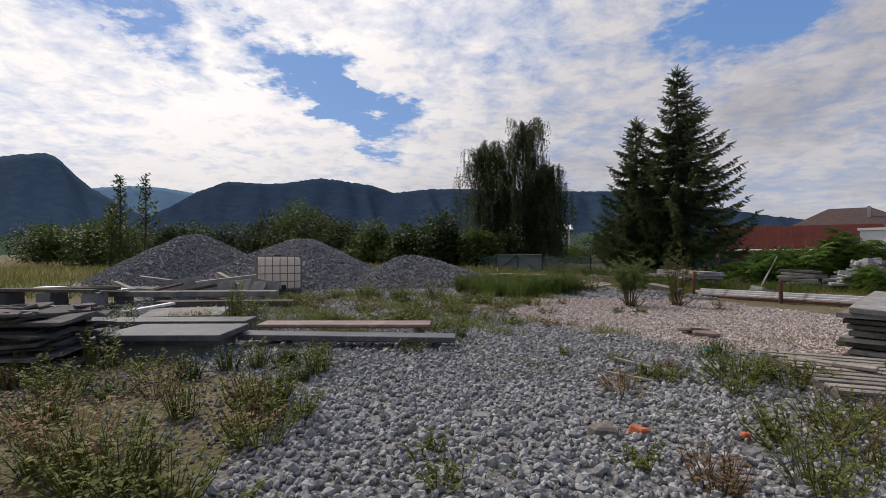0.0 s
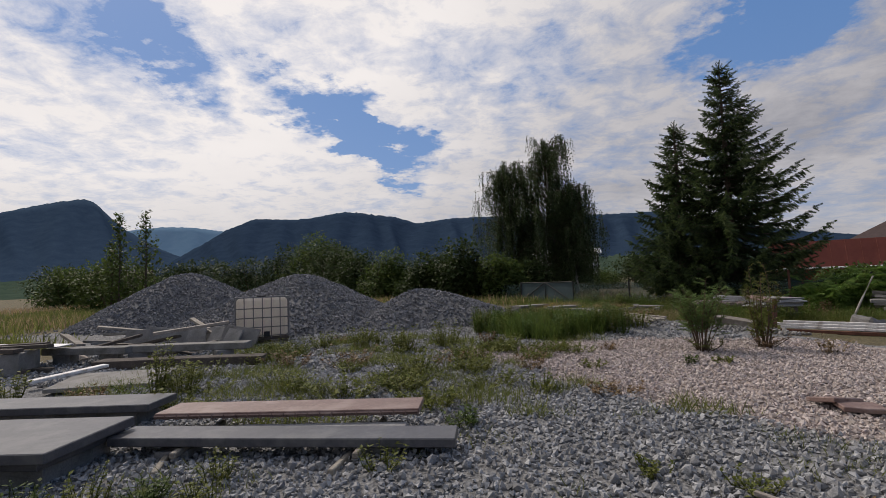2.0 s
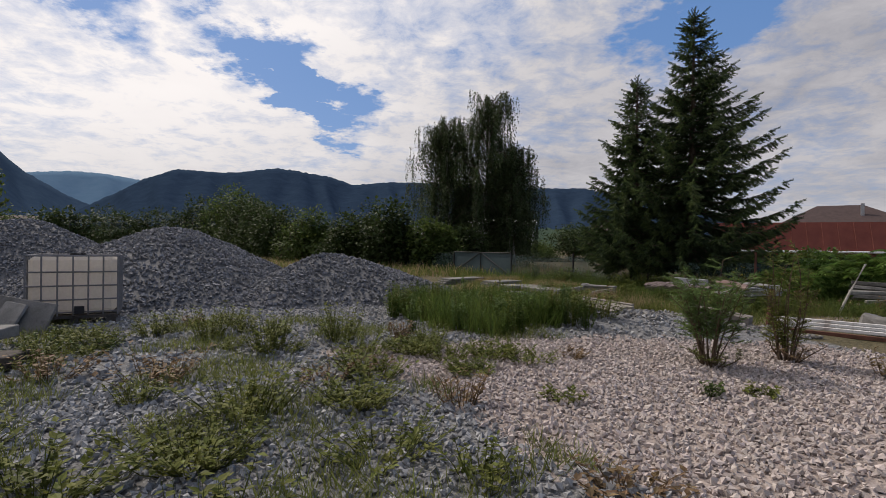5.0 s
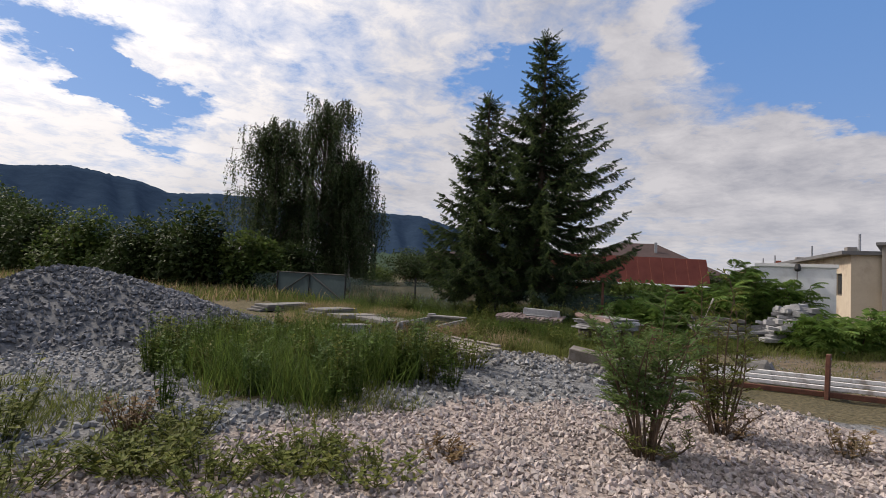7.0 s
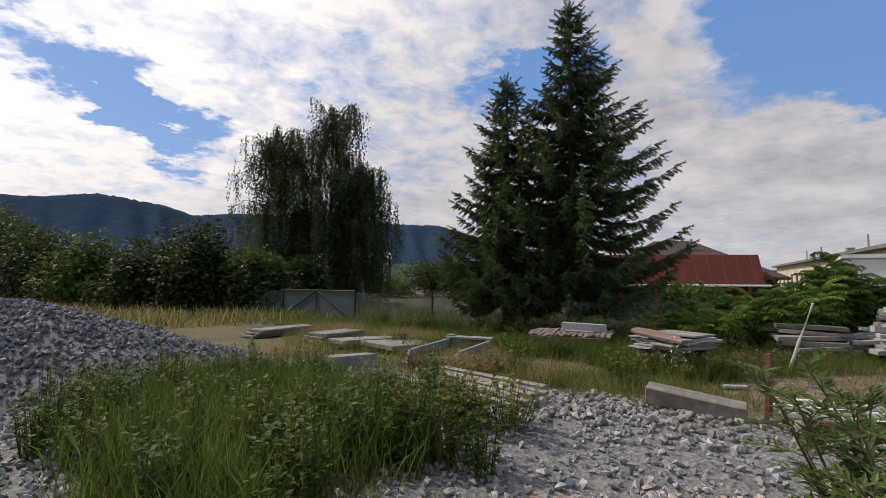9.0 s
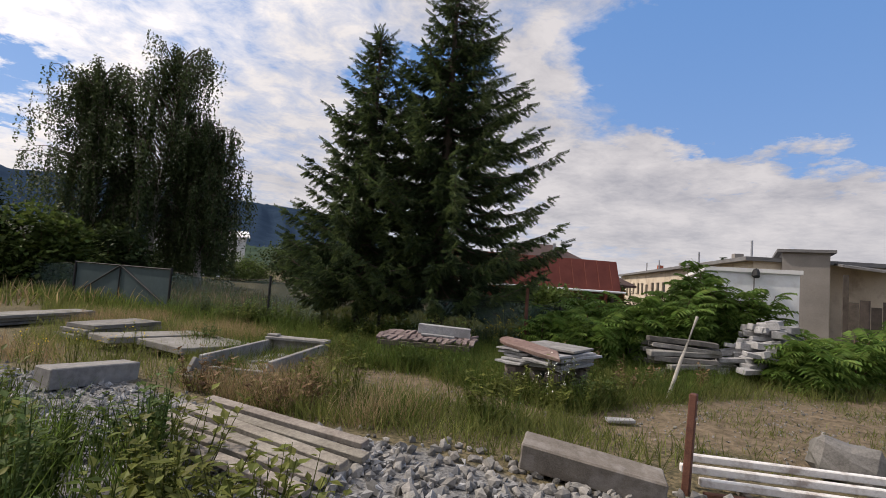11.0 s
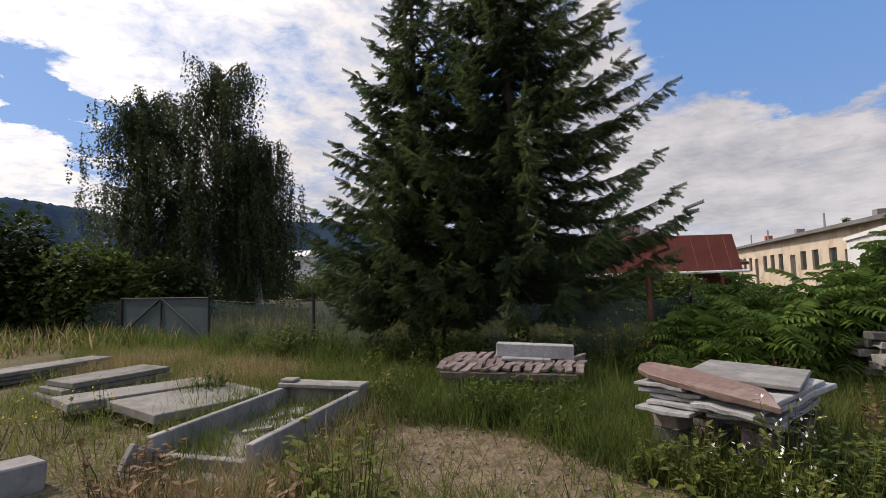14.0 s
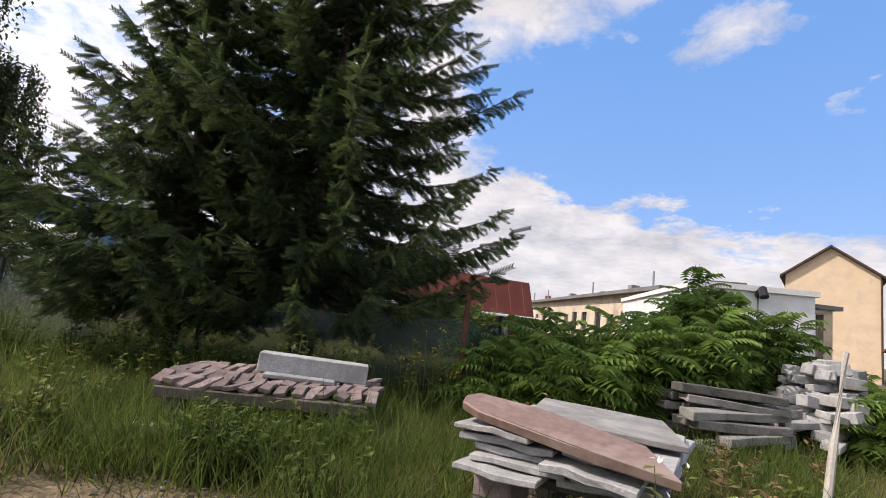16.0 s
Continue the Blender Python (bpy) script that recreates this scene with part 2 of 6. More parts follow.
TERRACOTTA = surface("broken_red_brick", (0.42, 0.11, 0.05), (0.58, 0.19, 0.1), 12, 0.9, 0.4, 90)


def netting():
    m = bpy.data.materials.new("green_shade_netting")
    m.use_nodes = True
    n = Nodes(m.node_tree)
    at = n.add("ShaderNodeTexCoord").outputs["Object"]
    fac = n.noise(at, 1.5, 5.0, 0.6)
    colour = n.mix(fac, (0.015, 0.038, 0.035), (0.042, 0.08, 0.07))
    b = n.add("ShaderNodeBsdfPrincipled", {"Base Color": colour, "Roughness": 0.7})
    hole = n.add("ShaderNodeBsdfTransparent")
    wear = n.ramp(n.noise(at, 0.8, 4.0, 0.6), [(0.35, 0.5), (0.7, 0.8)])
    n.add("ShaderNodeOutputMaterial", {"Surface": n.add("ShaderNodeMixShader", {0: wear, 1: hole.outputs[0], 2: b.outputs[0]}).outputs[0]})
    return m


NET = netting()


# aerial haze is painted into the base colours given here, not rendered
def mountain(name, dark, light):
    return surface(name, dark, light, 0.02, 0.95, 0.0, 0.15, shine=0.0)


def ground_material():
    """Soil and meadow, with grey gravel, pink gravel and bare sand where the ground attribute says so."""
    m = bpy.data.materials.new("ground")
    m.use_nodes = True
    n = Nodes(m.node_tree)
    at = n.add("ShaderNodeTexCoord").outputs["Object"]
    zone = n.add("ShaderNodeVertexColor", layer_name="zone").outputs[0]
    part_of = n.add("ShaderNodeSeparateColor", {0: zone}).outputs
    ragged = n.math("MULTIPLY", n.math("SUBTRACT", n.noise(at, 3.0, 6.0, 0.65), 0.5), 0.9)
    cells = n.add("ShaderNodeTexVoronoi", {"Vector": at, "Scale": 22.0, "Randomness": 1.0})
    tiny = n.add("ShaderNodeTexVoronoi", {"Vector": at, "Scale": 60.0, "Randomness": 1.0})
    one = n.add("ShaderNodeSeparateColor", {0: cells.outputs["Color"]}).outputs[0]
    two = n.add("ShaderNodeSeparateColor", {0: tiny.outputs["Color"]}).outputs[0]
    tone = n.math("ADD", n.math("MULTIPLY", one, 0.55), n.math("MULTIPLY", two, 0.45))
    soil = n.mix(n.ramp(n.noise(at, 0.5, 7.0, 0.65), [(0.35, 0.0), (0.65, 1.0)]), (0.105, 0.09, 0.048), (0.2, 0.16, 0.095))
    soil = n.mix(n.ramp(n.noise(at, 18.0, 6.0, 0.7), [(0.42, 0.0), (0.62, 1.0)]), soil, (0.06, 0.055, 0.03))
    grey = n.mix(tone, (0.07, 0.07, 0.07), (0.27, 0.27, 0.27))
    pink = n.mix(tone, (0.18, 0.145, 0.13), (0.46, 0.39, 0.35))
    sand = n.mix(n.ramp(n.noise(at, 6.0, 7.0, 0.7), [(0.35, 0.0), (0.65, 1.0)]), (0.09, 0.07, 0.042), (0.22, 0.17, 0.115))

    def edge(channel):
        return n.ramp(n.math("ADD", channel, ragged), [(0.4, 0.0), (0.6, 1.0)])
    colour = n.mix(edge(part_of[2]), soil, sand)
    colour = n.mix(edge(part_of[0]), colour, grey)
    colour = n.mix(edge(part_of[1]), colour, pink)
    height = n.math("ADD", cells.outputs["Distance"], n.noise(at, 40.0, 4.0))
    bumped = n.add("ShaderNodeBump", {"Strength": 0.7, "Distance": 0.03, "Height": height})
    b = n.add("ShaderNodeBsdfPrincipled", {"Base Color": colour, "Roughness": 0.92, "Specular IOR Level": 0.2, "Normal": bumped.outputs[0]})
    n.add("ShaderNodeOutputMaterial", {"Surface": b.outputs[0]})
    return m


GROUND = ground_material()

# helpers for shapes
rng = np.random.default_rng(7)


class Geo:
    """Gathers corner points and faces (all quads or triangles) of one mesh."""

    def __init__(self):
        self.v, self.q, self.t, self.n = [], [], [], 0

    def put(self, v, q=(), t=()):
        v = np.asarray(v, float).reshape(-1, 3)
        if len(q):
            self.q.append(np.asarray(q, int) + self.n)
        if len(t):
            self.t.append(np.asarray(t, int) + self.n)
        self.v.append(v)
        self.n += len(v)
        return self

    def box(self, x0, x1, y0, y1, z0, z1, m=None):
        v = np.array([(x, y, z) for z in (z0, z1) for y in (y0, y1) for x in (x0, x1)], float)
        if m is not None:
            v = v @ np.array(m.to_3x3()).T + np.array(m.translation)
        return self.put(v, [(0, 2, 3, 1), (4, 5, 7, 6), (0, 1, 5, 4), (2, 6, 7, 3), (0, 4, 6, 2), (1, 3, 7, 5)])

    def tube(self, path, radii, sides=6):
        path = np.asarray(path, float)
        radii = np.broadcast_to(radii, len(path))
        d = np.gradient(path, axis=0)
        d /= np.linalg.norm(d, axis=1)[:, None] + 1e-9
        ref = np.where(abs(d[:, 2:3]) > 0.9, np.array([[1.0, 0, 0]]), np.array([[0, 0, 1.0]]))
        u = np.cross(d, ref)
        u /= np.linalg.norm(u, axis=1)[:, None]
        w = np.cross(d, u)
        a = np.linspace(0, 2 * np.pi, sides, endpoint=False)
        ring = path[:, None] + radii[:, None, None] * (np.cos(a)[None, :, None] * u[:, None] + np.sin(a)[None, :, None] * w[:, None])
        k, q = len(path), []
        for i in range(k - 1):
            for j in range(sides):
                q.append((i * sides + j, i * sides + (j + 1) % sides, (i + 1) * sides + (j + 1) % sides, (i + 1) * sides + j))
        t = [(0, j + 1, j) for j in range(1, sides - 1)] + [((k - 1) * sides, (k - 1) * sides + j, (k - 1) * sides + j + 1) for j in range(1, sides - 1)]
        return self.put(ring.reshape(-1, 3), q, t)

    def many(self, v, f, place, turn, size):
        """Copies of one small shape: N places, N turns (3x3), N sizes (scalar or 3)."""
        v, f = np.asarray(v, float), np.asarray(f, int)
        size = np.asarray(size, float)
        size = np.repeat(size[:, None], 3, 1) if size.ndim == 1 else size
        w = np.einsum("nij,nvj->nvi", turn, v[None] * size[:, None]) + np.asarray(place)[:, None]
        k = len(v)
        faces = (f[None] + (np.arange(len(w)) * k)[:, None, None]).reshape(-1, f.shape[1])
        return self.put(w.reshape(-1, 3), faces if f.shape[1] == 4 else (), faces if f.shape[1] == 3 else ())

    def mesh(self, name, smooth=False):
        me = bpy.data.meshes.new(name)
        v = np.concatenate(self.v)
        q = np.concatenate(self.q) if self.q else np.zeros((0, 4), int)
        t = np.concatenate(self.t) if self.t else np.zeros((0, 3), int)
        me.vertices.add(len(v))
        me.vertices.foreach_set("co", v.ravel())
        loops = np.concatenate([q.ravel(), t.ravel()])
        me.loops.add(len(loops))
        me.loops.foreach_set("vertex_index", loops)
        me.polygons.add(len(q) + len(t))
        me.polygons.foreach_set("loop_start", np.concatenate([np.arange(len(q)) * 4, len(q) * 4 + np.arange(len(t)) * 3]))
        me.polygons.foreach_set("use_smooth", np.full(len(q) + len(t), smooth))
        me.update(calc_edges=True)
        me.validate()
        return me


def part(name, shape, material, parent=None, label="", smooth=False):
    """One mesh object from a Geo, a bmesh or a mesh, under a thing or part."""
    if isinstance(shape, Geo):
        me = shape.mesh(name, smooth)
    elif isinstance(shape, bmesh.types.BMesh):
        me = bpy.data.meshes.new(name)
        shape.to_mesh(me)
        shape.free()
    else:
        me = shape
    if material and not me.materials:
        me.materials.append(material)
    ob = new(name, me)
    if parent:
        ob.parent = parent
    return tagged(ob, label)


def thing(name, label, category, m=None, group="", kind=""):
    ob = new(name)
    ob.empty_display_size = 0.2
    if m is not None:
        ob.matrix_basis = m
    return tagged(ob, label, category, group, kind)


def block(sx, sy, sz, bevel=0.008, rough=0.0, cuts=0, seed=0):
    """A bmesh block on z = 0, its edges eased, its faces broken a little if rough."""
    bm = bmesh.new()
    bmesh.ops.create_cube(bm, size=1.0)
    bmesh.ops.scale(bm, vec=(sx, sy, sz), verts=bm.verts)
    bmesh.ops.translate(bm, vec=(0, 0, sz / 2), verts=bm.verts)
    if bevel:
        bmesh.ops.bevel(bm, geom=bm.edges[:], offset=bevel, segments=1, affect="EDGES")
    if cuts:
        bmesh.ops.subdivide_edges(bm, edges=[e for e in bm.edges if e.calc_length() > 0.12], cuts=cuts, use_grid_fill=True)
    if rough:
        r = random.Random(seed)
        off = Vector((r.uniform(0, 50), r.uniform(0, 50), r.uniform(0, 50)))
        for v in bm.verts:
            v.co += noise.noise_vector(v.co * 7 + off) * rough
    return bm


def turns(n, tilt=3.2, spin=True):
    """N random turns as 3 x 3 matrices: yaw all round, tilt up to the given radians."""
    a = rng.uniform(0, 2 * np.pi, n)
    b = rng.uniform(-tilt, tilt, n)
    c = rng.uniform(-tilt, tilt, n)
    z, o = np.zeros(n), np.ones(n)
    rz = np.stack([np.cos(a), -np.sin(a), z, np.sin(a), np.cos(a), z, z, z, o], 1).reshape(n, 3, 3)
    rx = np.stack([o, z, z, z, np.cos(b), -np.sin(b), z, np.sin(b), np.cos(b)], 1).reshape(n, 3, 3)
    ry = np.stack([np.cos(c), z, np.sin(c), z, o, z, -np.sin(c), z, np.cos(c)], 1).reshape(n, 3, 3)
    return rz @ rx @ ry


def stone_shape(seed):
    """An angular stone of about unit width."""
    r = np.random.default_rng(seed)
    bm = bmesh.new()
    bmesh.ops.create_icosphere(bm, subdivisions=1, radius=0.5)
    v = np.array([x.co[:] for x in bm.verts])
    f = np.array([[x.index for x in p.verts] for p in bm.faces])
    bm.free()
    v = v * r.uniform(0.72, 1.25, (len(v), 1)) * np.array([1.15, 0.85, 0.7])
    return v, f


def chip_shape(seed):
    """A cheaper angular stone: a crooked double pyramid."""
    r = np.random.default_rng(seed)
    v = np.array([(0.5, 0.1, 0), (0, 0.45, 0.05), (-0.5, -0.05, 0), (0, -0.45, 0), (0.05, 0, 0.4), (0, 0.05, -0.4)])
    v = v * r.uniform(0.75, 1.25, (6, 1)) + r.normal(0, 0.09, (6, 3))
    return v, np.array([(0, 1, 4), (1, 2, 4), (2, 3, 4), (3, 0, 4), (1, 0, 5), (2, 1, 5), (3, 2, 5), (0, 3, 5)])


STONES = [stone_shape(i) for i in range(6)]
CHIPS = [chip_shape(i) for i in range(8)]
BLADE_V = np.array([(-0.5, 0, 0), (0.5, 0, 0), (-0.38, 0.11, 0.55), (0.38, 0.11, 0.55), (-0.03, 0.42, 1.0), (0.03, 0.42, 1.0)], float)
BLADE_F = [(0, 1, 3, 2), (2, 3, 5, 4)]
LEAF_V = np.array([(0, 0, 0), (0.3, 0.45, 0.08), (0, 1, 0), (-0.3, 0.45, 0.08)], float)
LEAF_F = [(0, 1, 2, 3)]


def strew(points, sizes, tilt=3.2, squash=1.0, shapes=None):
    """Stones at the points, in six or eight shapes."""
    g = Geo()
    shapes = shapes or CHIPS
    pick = rng.integers(0, len(shapes), len(points))
    for i, (v, f) in enumerate(shapes):
        at = pick == i
        if at.any():
            g.many(v * np.array([1, 1, squash]), f, points[at], turns(at.sum(), tilt), sizes[at])
    return g


def blades(points, height, width, tilt=0.35):
    k = len(points)
    h = height * rng.uniform(0.55, 1.15, k)
    w = width * rng.uniform(0.7, 1.3, k)
    return Geo().many(BLADE_V, BLADE_F, points, turns(k, tilt), np.stack([w, h * rng.uniform(0.5, 1.4, k), h], 1))


def smooth(a, b, x):
    t = np.clip((x - a) / (b - a), 0, 1)
    return t * t * (3 - 2 * t)


def inside(poly, x, y):
    """Distance inside a polygon (metres; minus outside)."""
    x, y = np.asarray(x, float), np.asarray(y, float)
    best, odd = np.full(x.shape, 1e9), np.zeros(x.shape, bool)
    for (x0, y0), (x1, y1) in zip(poly, poly[1:] + poly[:1]):
        dx, dy = x1 - x0, y1 - y0
        t = np.clip(((x - x0) * dx + (y - y0) * dy) / (dx * dx + dy * dy), 0, 1)
        best = np.minimum(best, np.hypot(x - x0 - t * dx, y - y0 - t * dy))
        with np.errstate(divide="ignore", invalid="ignore"):
            cross = ((y0 > y) != (y1 > y)) & (x < (x1 - x0) * (y - y0) / (y1 - y0 + 1e-12) + x0)
        odd ^= cross
    return np.where(odd, best, -best)


def wave(x, y, s=1.0):
    """Smooth uneven values of about -1 to 1."""
    return (np.sin(1.3 * s * x + 0.7 * s * y) + np.sin(-0.8 * s * x + 1.7 * s * y + 1.3) + np.sin(2.1 * s * x - 1.1 * s * y + 4) * 0.6) / 2.6


GREY_AREA = [(-1.0, -6), (9, -6), (8.8, 8.0), (7.0, 13.9), (6.4, 14.6), (5.6, 16.1), (5.0, 17.4), (4.3, 19.2), (3.0, 20.6), (-2, 23), (-15, 26), (-17, 19), (-9, 15), (-9, 9), (-5.5, 7.2), (-2.6, 5.6), (-1.5, 4.8), (-1.2, 3.0)]
PINK_AREA = [(-0.2, 12.6), (0.9, 10.9), (1.7, 9.2), (2.6, 7.9), (3.6, 6.9), (5.2, 5.8), (9.2, 5.2), (8.6, 8.0), (7.5, 11.2), (6.9, 12.9), (5.4, 12.8), (3.9, 13.4), (2.0, 13.3)]
SAND_AREA = [(6.0, 17.9), (6.4, 18.9), (7.1, 19.4), (7.7, 19.0), (7.95, 18.2), (8.05, 17.0), (8.5, 16.1), (9.6, 16.1), (11.0, 15.8), (13.0, 15.0), (20, 11.5), (16, 7), (10.4, 11), (8.8, 14.0), (7.5, 16.1), (6.6, 17.2)]
TALL_GRASS = [(0.5, 16.2), (1.2, 13.9), (2.2, 13.5), (3.5, 14.0), (3.9, 15.0), (3.7, 16.6), (3.2, 18.2), (1.2, 18.8)]


def ground_height(x, y):
    h = 0.025 * wave(x, y, 1.1) + 0.012 * wave(y, x, 3.1)
    h = h + 0.2 * np.exp(-(((x - 4.9) / 2.2) ** 2 + ((y - 14.9) / 1.7) ** 2))
    return h * np.exp(-((np.hypot(x - 2, y - 10) / 30) ** 4))


def level(x, y):
    return float(ground_height(np.array(x, float), np.array(y, float)))


# ground: one sheet to the horizon
def build_ground():
    def axis(lo, hi, step):
        near = np.arange(lo, hi + step / 2, step)
        far = np.array([3, 8, 16, 30, 60, 120, 250, 500, 1000, 2000, 4000.0])
        return np.concatenate([lo - far[::-1], near, hi + far])
    xs, ys = axis(-14, 18, 0.14), axis(-3, 28, 0.14)
    x, y = np.meshgrid(xs, ys)
    z = ground_height(x, y)
    v = np.stack([x, y, z], -1).reshape(-1, 3)
    nx, ny = len(xs), len(ys)
    i = (np.arange(ny - 1)[:, None] * nx + np.arange(nx - 1)[None]).ravel()
    g = Geo().put(v, np.stack([i, i + 1, i + nx + 1, i + nx], 1))
    me = g.mesh("ground", True)
    fx, fy = v[:, 0], v[:, 1]
    wob = 0.25 * wave(fx, fy, 2.3)
    grey = smooth(-0.5, 0.5, inside(GREY_AREA, fx, fy) + wob)
    pink = smooth(-0.5, 0.5, inside(PINK_AREA, fx, fy) + wob)
    sand = smooth(-0.6, 0.6, inside(SAND_AREA, fx, fy) + 2 * wob)
    grey = grey * (1 - 0.8 * smooth(-0.2, 0.6, inside(TALL_GRASS, fx, fy)))
    col = np.stack([grey, pink, sand, np.ones_like(grey)], 1)
    layer = me.color_attributes.new("zone", "FLOAT_COLOR", "POINT")
    layer.data.foreach_set("color", col.ravel())
    me.materials.append(GROUND)
    return tagged(new("ground", me), "gravel, sand and meadow ground of the yard", "ground", kind="structure")


ground = build_ground()


# mountains beyond the valley
def ridge(name, profile, dist, depth, mat, label, seed):
    r = np.random.default_rng(seed)
    az = np.arange(profile[0][0], profile[-1][0] + 0.01, 0.25)
    el = np.interp(az, [p[0] for p in profile], [p[1] for p in profile])
    k = np.array([0.25, 0.5, 0.25])
    if len(el) > 2:
        el = np.convolve(np.pad(el, 1, mode="edge"), k, "valid")
    rows = 14
    v = []
    for j in range(rows + 1):
        f = j / rows
        d = dist - depth * (1 - f)
        h = (np.tan(np.radians(el)) * dist) * (f ** 1.25)
        h = h * (1 + 0.05 * np.sin(az * 1.9 + seed) * f * (1 - f) * 4) + (r.normal(0, 1.6, len(az)) if j == rows else r.normal(0, 1.0, len(az)) * f)
        a = np.radians(az + 0.5 * np.sin(f * 5 + az * 0.7))
        a = np.radians(az) if j == rows else a
        v.append(np.stack([np.sin(a) * d, np.cos(a) * d, h + 1.4 - 6 * (j == 0)], 1))
    back = v[-1].copy()
    back[:, 2] = -5
    v.append(back * np.array([1.15, 1.15, 1]))
    v = np.concatenate(v)
    m = len(az)
    i = (np.arange(rows + 1)[:, None] * m + np.arange(m - 1)[None]).ravel()
    ob = part(name, Geo().put(v, np.stack([i, i + 1, i + m + 1, i + m], 1)), mat, smooth=True)
    return tagged(ob, label, "mountain", kind="structure")


# haze put into the forest colours as blue, palest on the farthest ridge
ridge("backdrop_far_ridge", [(-46, 4.5), (-40, 5.6), (-36, 6.1), (-32.7, 6.6), (-30, 6.6), (-27, 6.2), (-22, 5), (-16, 3)], 4200, 1200, mountain("haze_painted_far_forest", (0.085, 0.155, 0.235), (0.11, 0.18, 0.26)), "hazy blue forested ridge far off", 3)
ridge("backdrop_peak", [(-100, 3), (-75, 4), (-60, 4.6), (-49, 6.06), (-44, 7.8), (-41, 8.7), (-39.2, 9.05), (-38.3, 8.7), (-37.2, 7.4), (-35.9, 6.2), (-33, 4.4), (-30, 3), (-26, 1.5), (-22, 0.3)], 3300, 1300, mountain("haze_tinted_peak_forest", (0.026, 0.046, 0.078), (0.04, 0.066, 0.102)), "dark forested mountain with a steep shoulder", 4)
ridge("backdrop_main_ridge", [(-36, 0.3), (-33, 2.2), (-31, 3.7), (-28.5, 5.2), (-27, 6.2), (-24, 7.6), (-20, 7.55), (-18, 7.7), (-14, 8.45), (-8.4, 7.75), (-5.7, 6.9), (-1.7, 7.4), (2, 7.4), (12, 7.0), (17, 6.8), (21, 6.7), (27, 5), (34, 3.5), (38.5, 2.7), (46, 1.8), (60, 1.2), (80, 0.8)], 2600, 1200, mountain("haze_tinted_ridge_forest", (0.017, 0.031, 0.056), (0.03, 0.051, 0.083)), "long dark forested mountain ridge", 5)
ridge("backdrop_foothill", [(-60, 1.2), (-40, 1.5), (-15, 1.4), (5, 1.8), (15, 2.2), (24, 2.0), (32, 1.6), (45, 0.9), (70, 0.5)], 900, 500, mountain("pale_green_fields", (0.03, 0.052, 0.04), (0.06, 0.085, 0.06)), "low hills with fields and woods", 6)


# buildings
def window_part(parent, x, z, w, h, y=-0.02, frame_mat=WHITEPAINT):
    """A window in a wall that faces -y: a frame with a pane set back in it."""
    g = Geo()
    t = min(0.07, w / 6)
    g.box(x - w / 2, x - w / 2 + t, y, y + 0.12, z, z + h).box(x + w / 2 - t, x + w / 2, y, y + 0.12, z, z + h)
    g.box(x - w / 2 + t, x + w / 2 - t, y, y + 0.12, z, z + t).box(x - w / 2 + t, x + w / 2 - t, y, y + 0.12, z + h - t, z + h)
    win = part("window", g, frame_mat, parent)
    part("pane", Geo().box(x - w / 2 + t, x + w / 2 - t, y + 0.05, y + 0.07, z + t, z + h - t), GLASS, win, "dark glass pane")
    return win


def wall_with_holes(length, height, thick, holes):
    """A wall along +x facing -y, with openings (x0, x1, z0, z1) through it."""
    g = Geo()
    xs = sorted({0, length, *[h[0] for h in holes], *[h[1] for h in holes]})
    for a, b in zip(xs, xs[1:]):
        hole = [h for h in holes if h[0] <= a and h[1] >= b]
        z = 0
        for h in sorted(hole, key=lambda h: h[2]):
            if h[2] > z:
                g.box(a, b, 0, thick, z, h[2])
            z = h[3]
        if z < height:
            g.box(a, b, 0, thick, z, height)
    return g


def gable_roof(length, depth, eave, top, over=0.3, thick=0.12):
    """A two-sided roof with its ridge along x, over a footprint from the origin."""
    g = Geo()
    mid = depth / 2
    for side in (0, 1):
        y0 = -over if side == 0 else depth + over
        low = eave - over * (top - eave) / mid
        v = [(-over, y0, low), (length + over, y0, low), (length + over, mid, top), (-over, mid, top)]
        v = v + [(a, b, c + thick) for a, b, c in v]
        q = [(0, 1, 2, 3), (7, 6, 5, 4), (0, 4, 5, 1), (1, 5, 6, 2), (2, 6, 7, 3), (3, 7, 4, 0)]
        g.put(v, q)
    return g


def hip_house():
    a = math.atan2(-0.62, 0.78)
    t = thing("house", "single-storey brick house with a brown hipped roof", "house", pose(26.0, 40.0, 0, 0, 0, math.degrees(a)))
    L, W, e, top = 11.5, 9, 1.95, 4.9
    holes = [(1.5, 2.9, 0.5, 1.7), (5, 6.4, 0.5, 1.7), (8.4, 9.8, 0.5, 1.7)]
    part("wall", wall_with_holes(L, e, 0.3, holes).box(0, L, W - 0.3, W, 0, e).box(0, 0.3, 0.3, W - 0.3, 0, e).box(L - 0.3, L, 0.3, W - 0.3, 0, e), BRICK, t)
    for h in holes:
        window_part(t, (h[0] + h[1]) / 2, h[2], h[1] - h[0], h[3] - h[2], 0.1)
    o = 0.6
    v = [(-o, -o, e), (L + o, -o, e), (L + o, W + o, e), (-o, W + o, e), (4.4, W / 2, top), (L - 4.4, W / 2, top), (-o, -o, e - 0.15), (L + o, -o, e - 0.15), (L + o, W + o, e - 0.15), (-o, W + o, e - 0.15)]
    roof = part("roof", Geo().put(v, [(0, 1, 5, 4), (2, 3, 4, 5), (0, 6, 7, 1), (1, 7, 8, 2), (2, 8, 9, 3), (3, 9, 6, 0), (9, 8, 7, 6)], [(1, 2, 5), (3, 0, 4)]), BROWNROOF, t, "brown tiled hipped roof")
    part("chimney", Geo().box(6.8, 7.0, 3.0, 3.2, 3.6, 4.9), STEEL, roof)


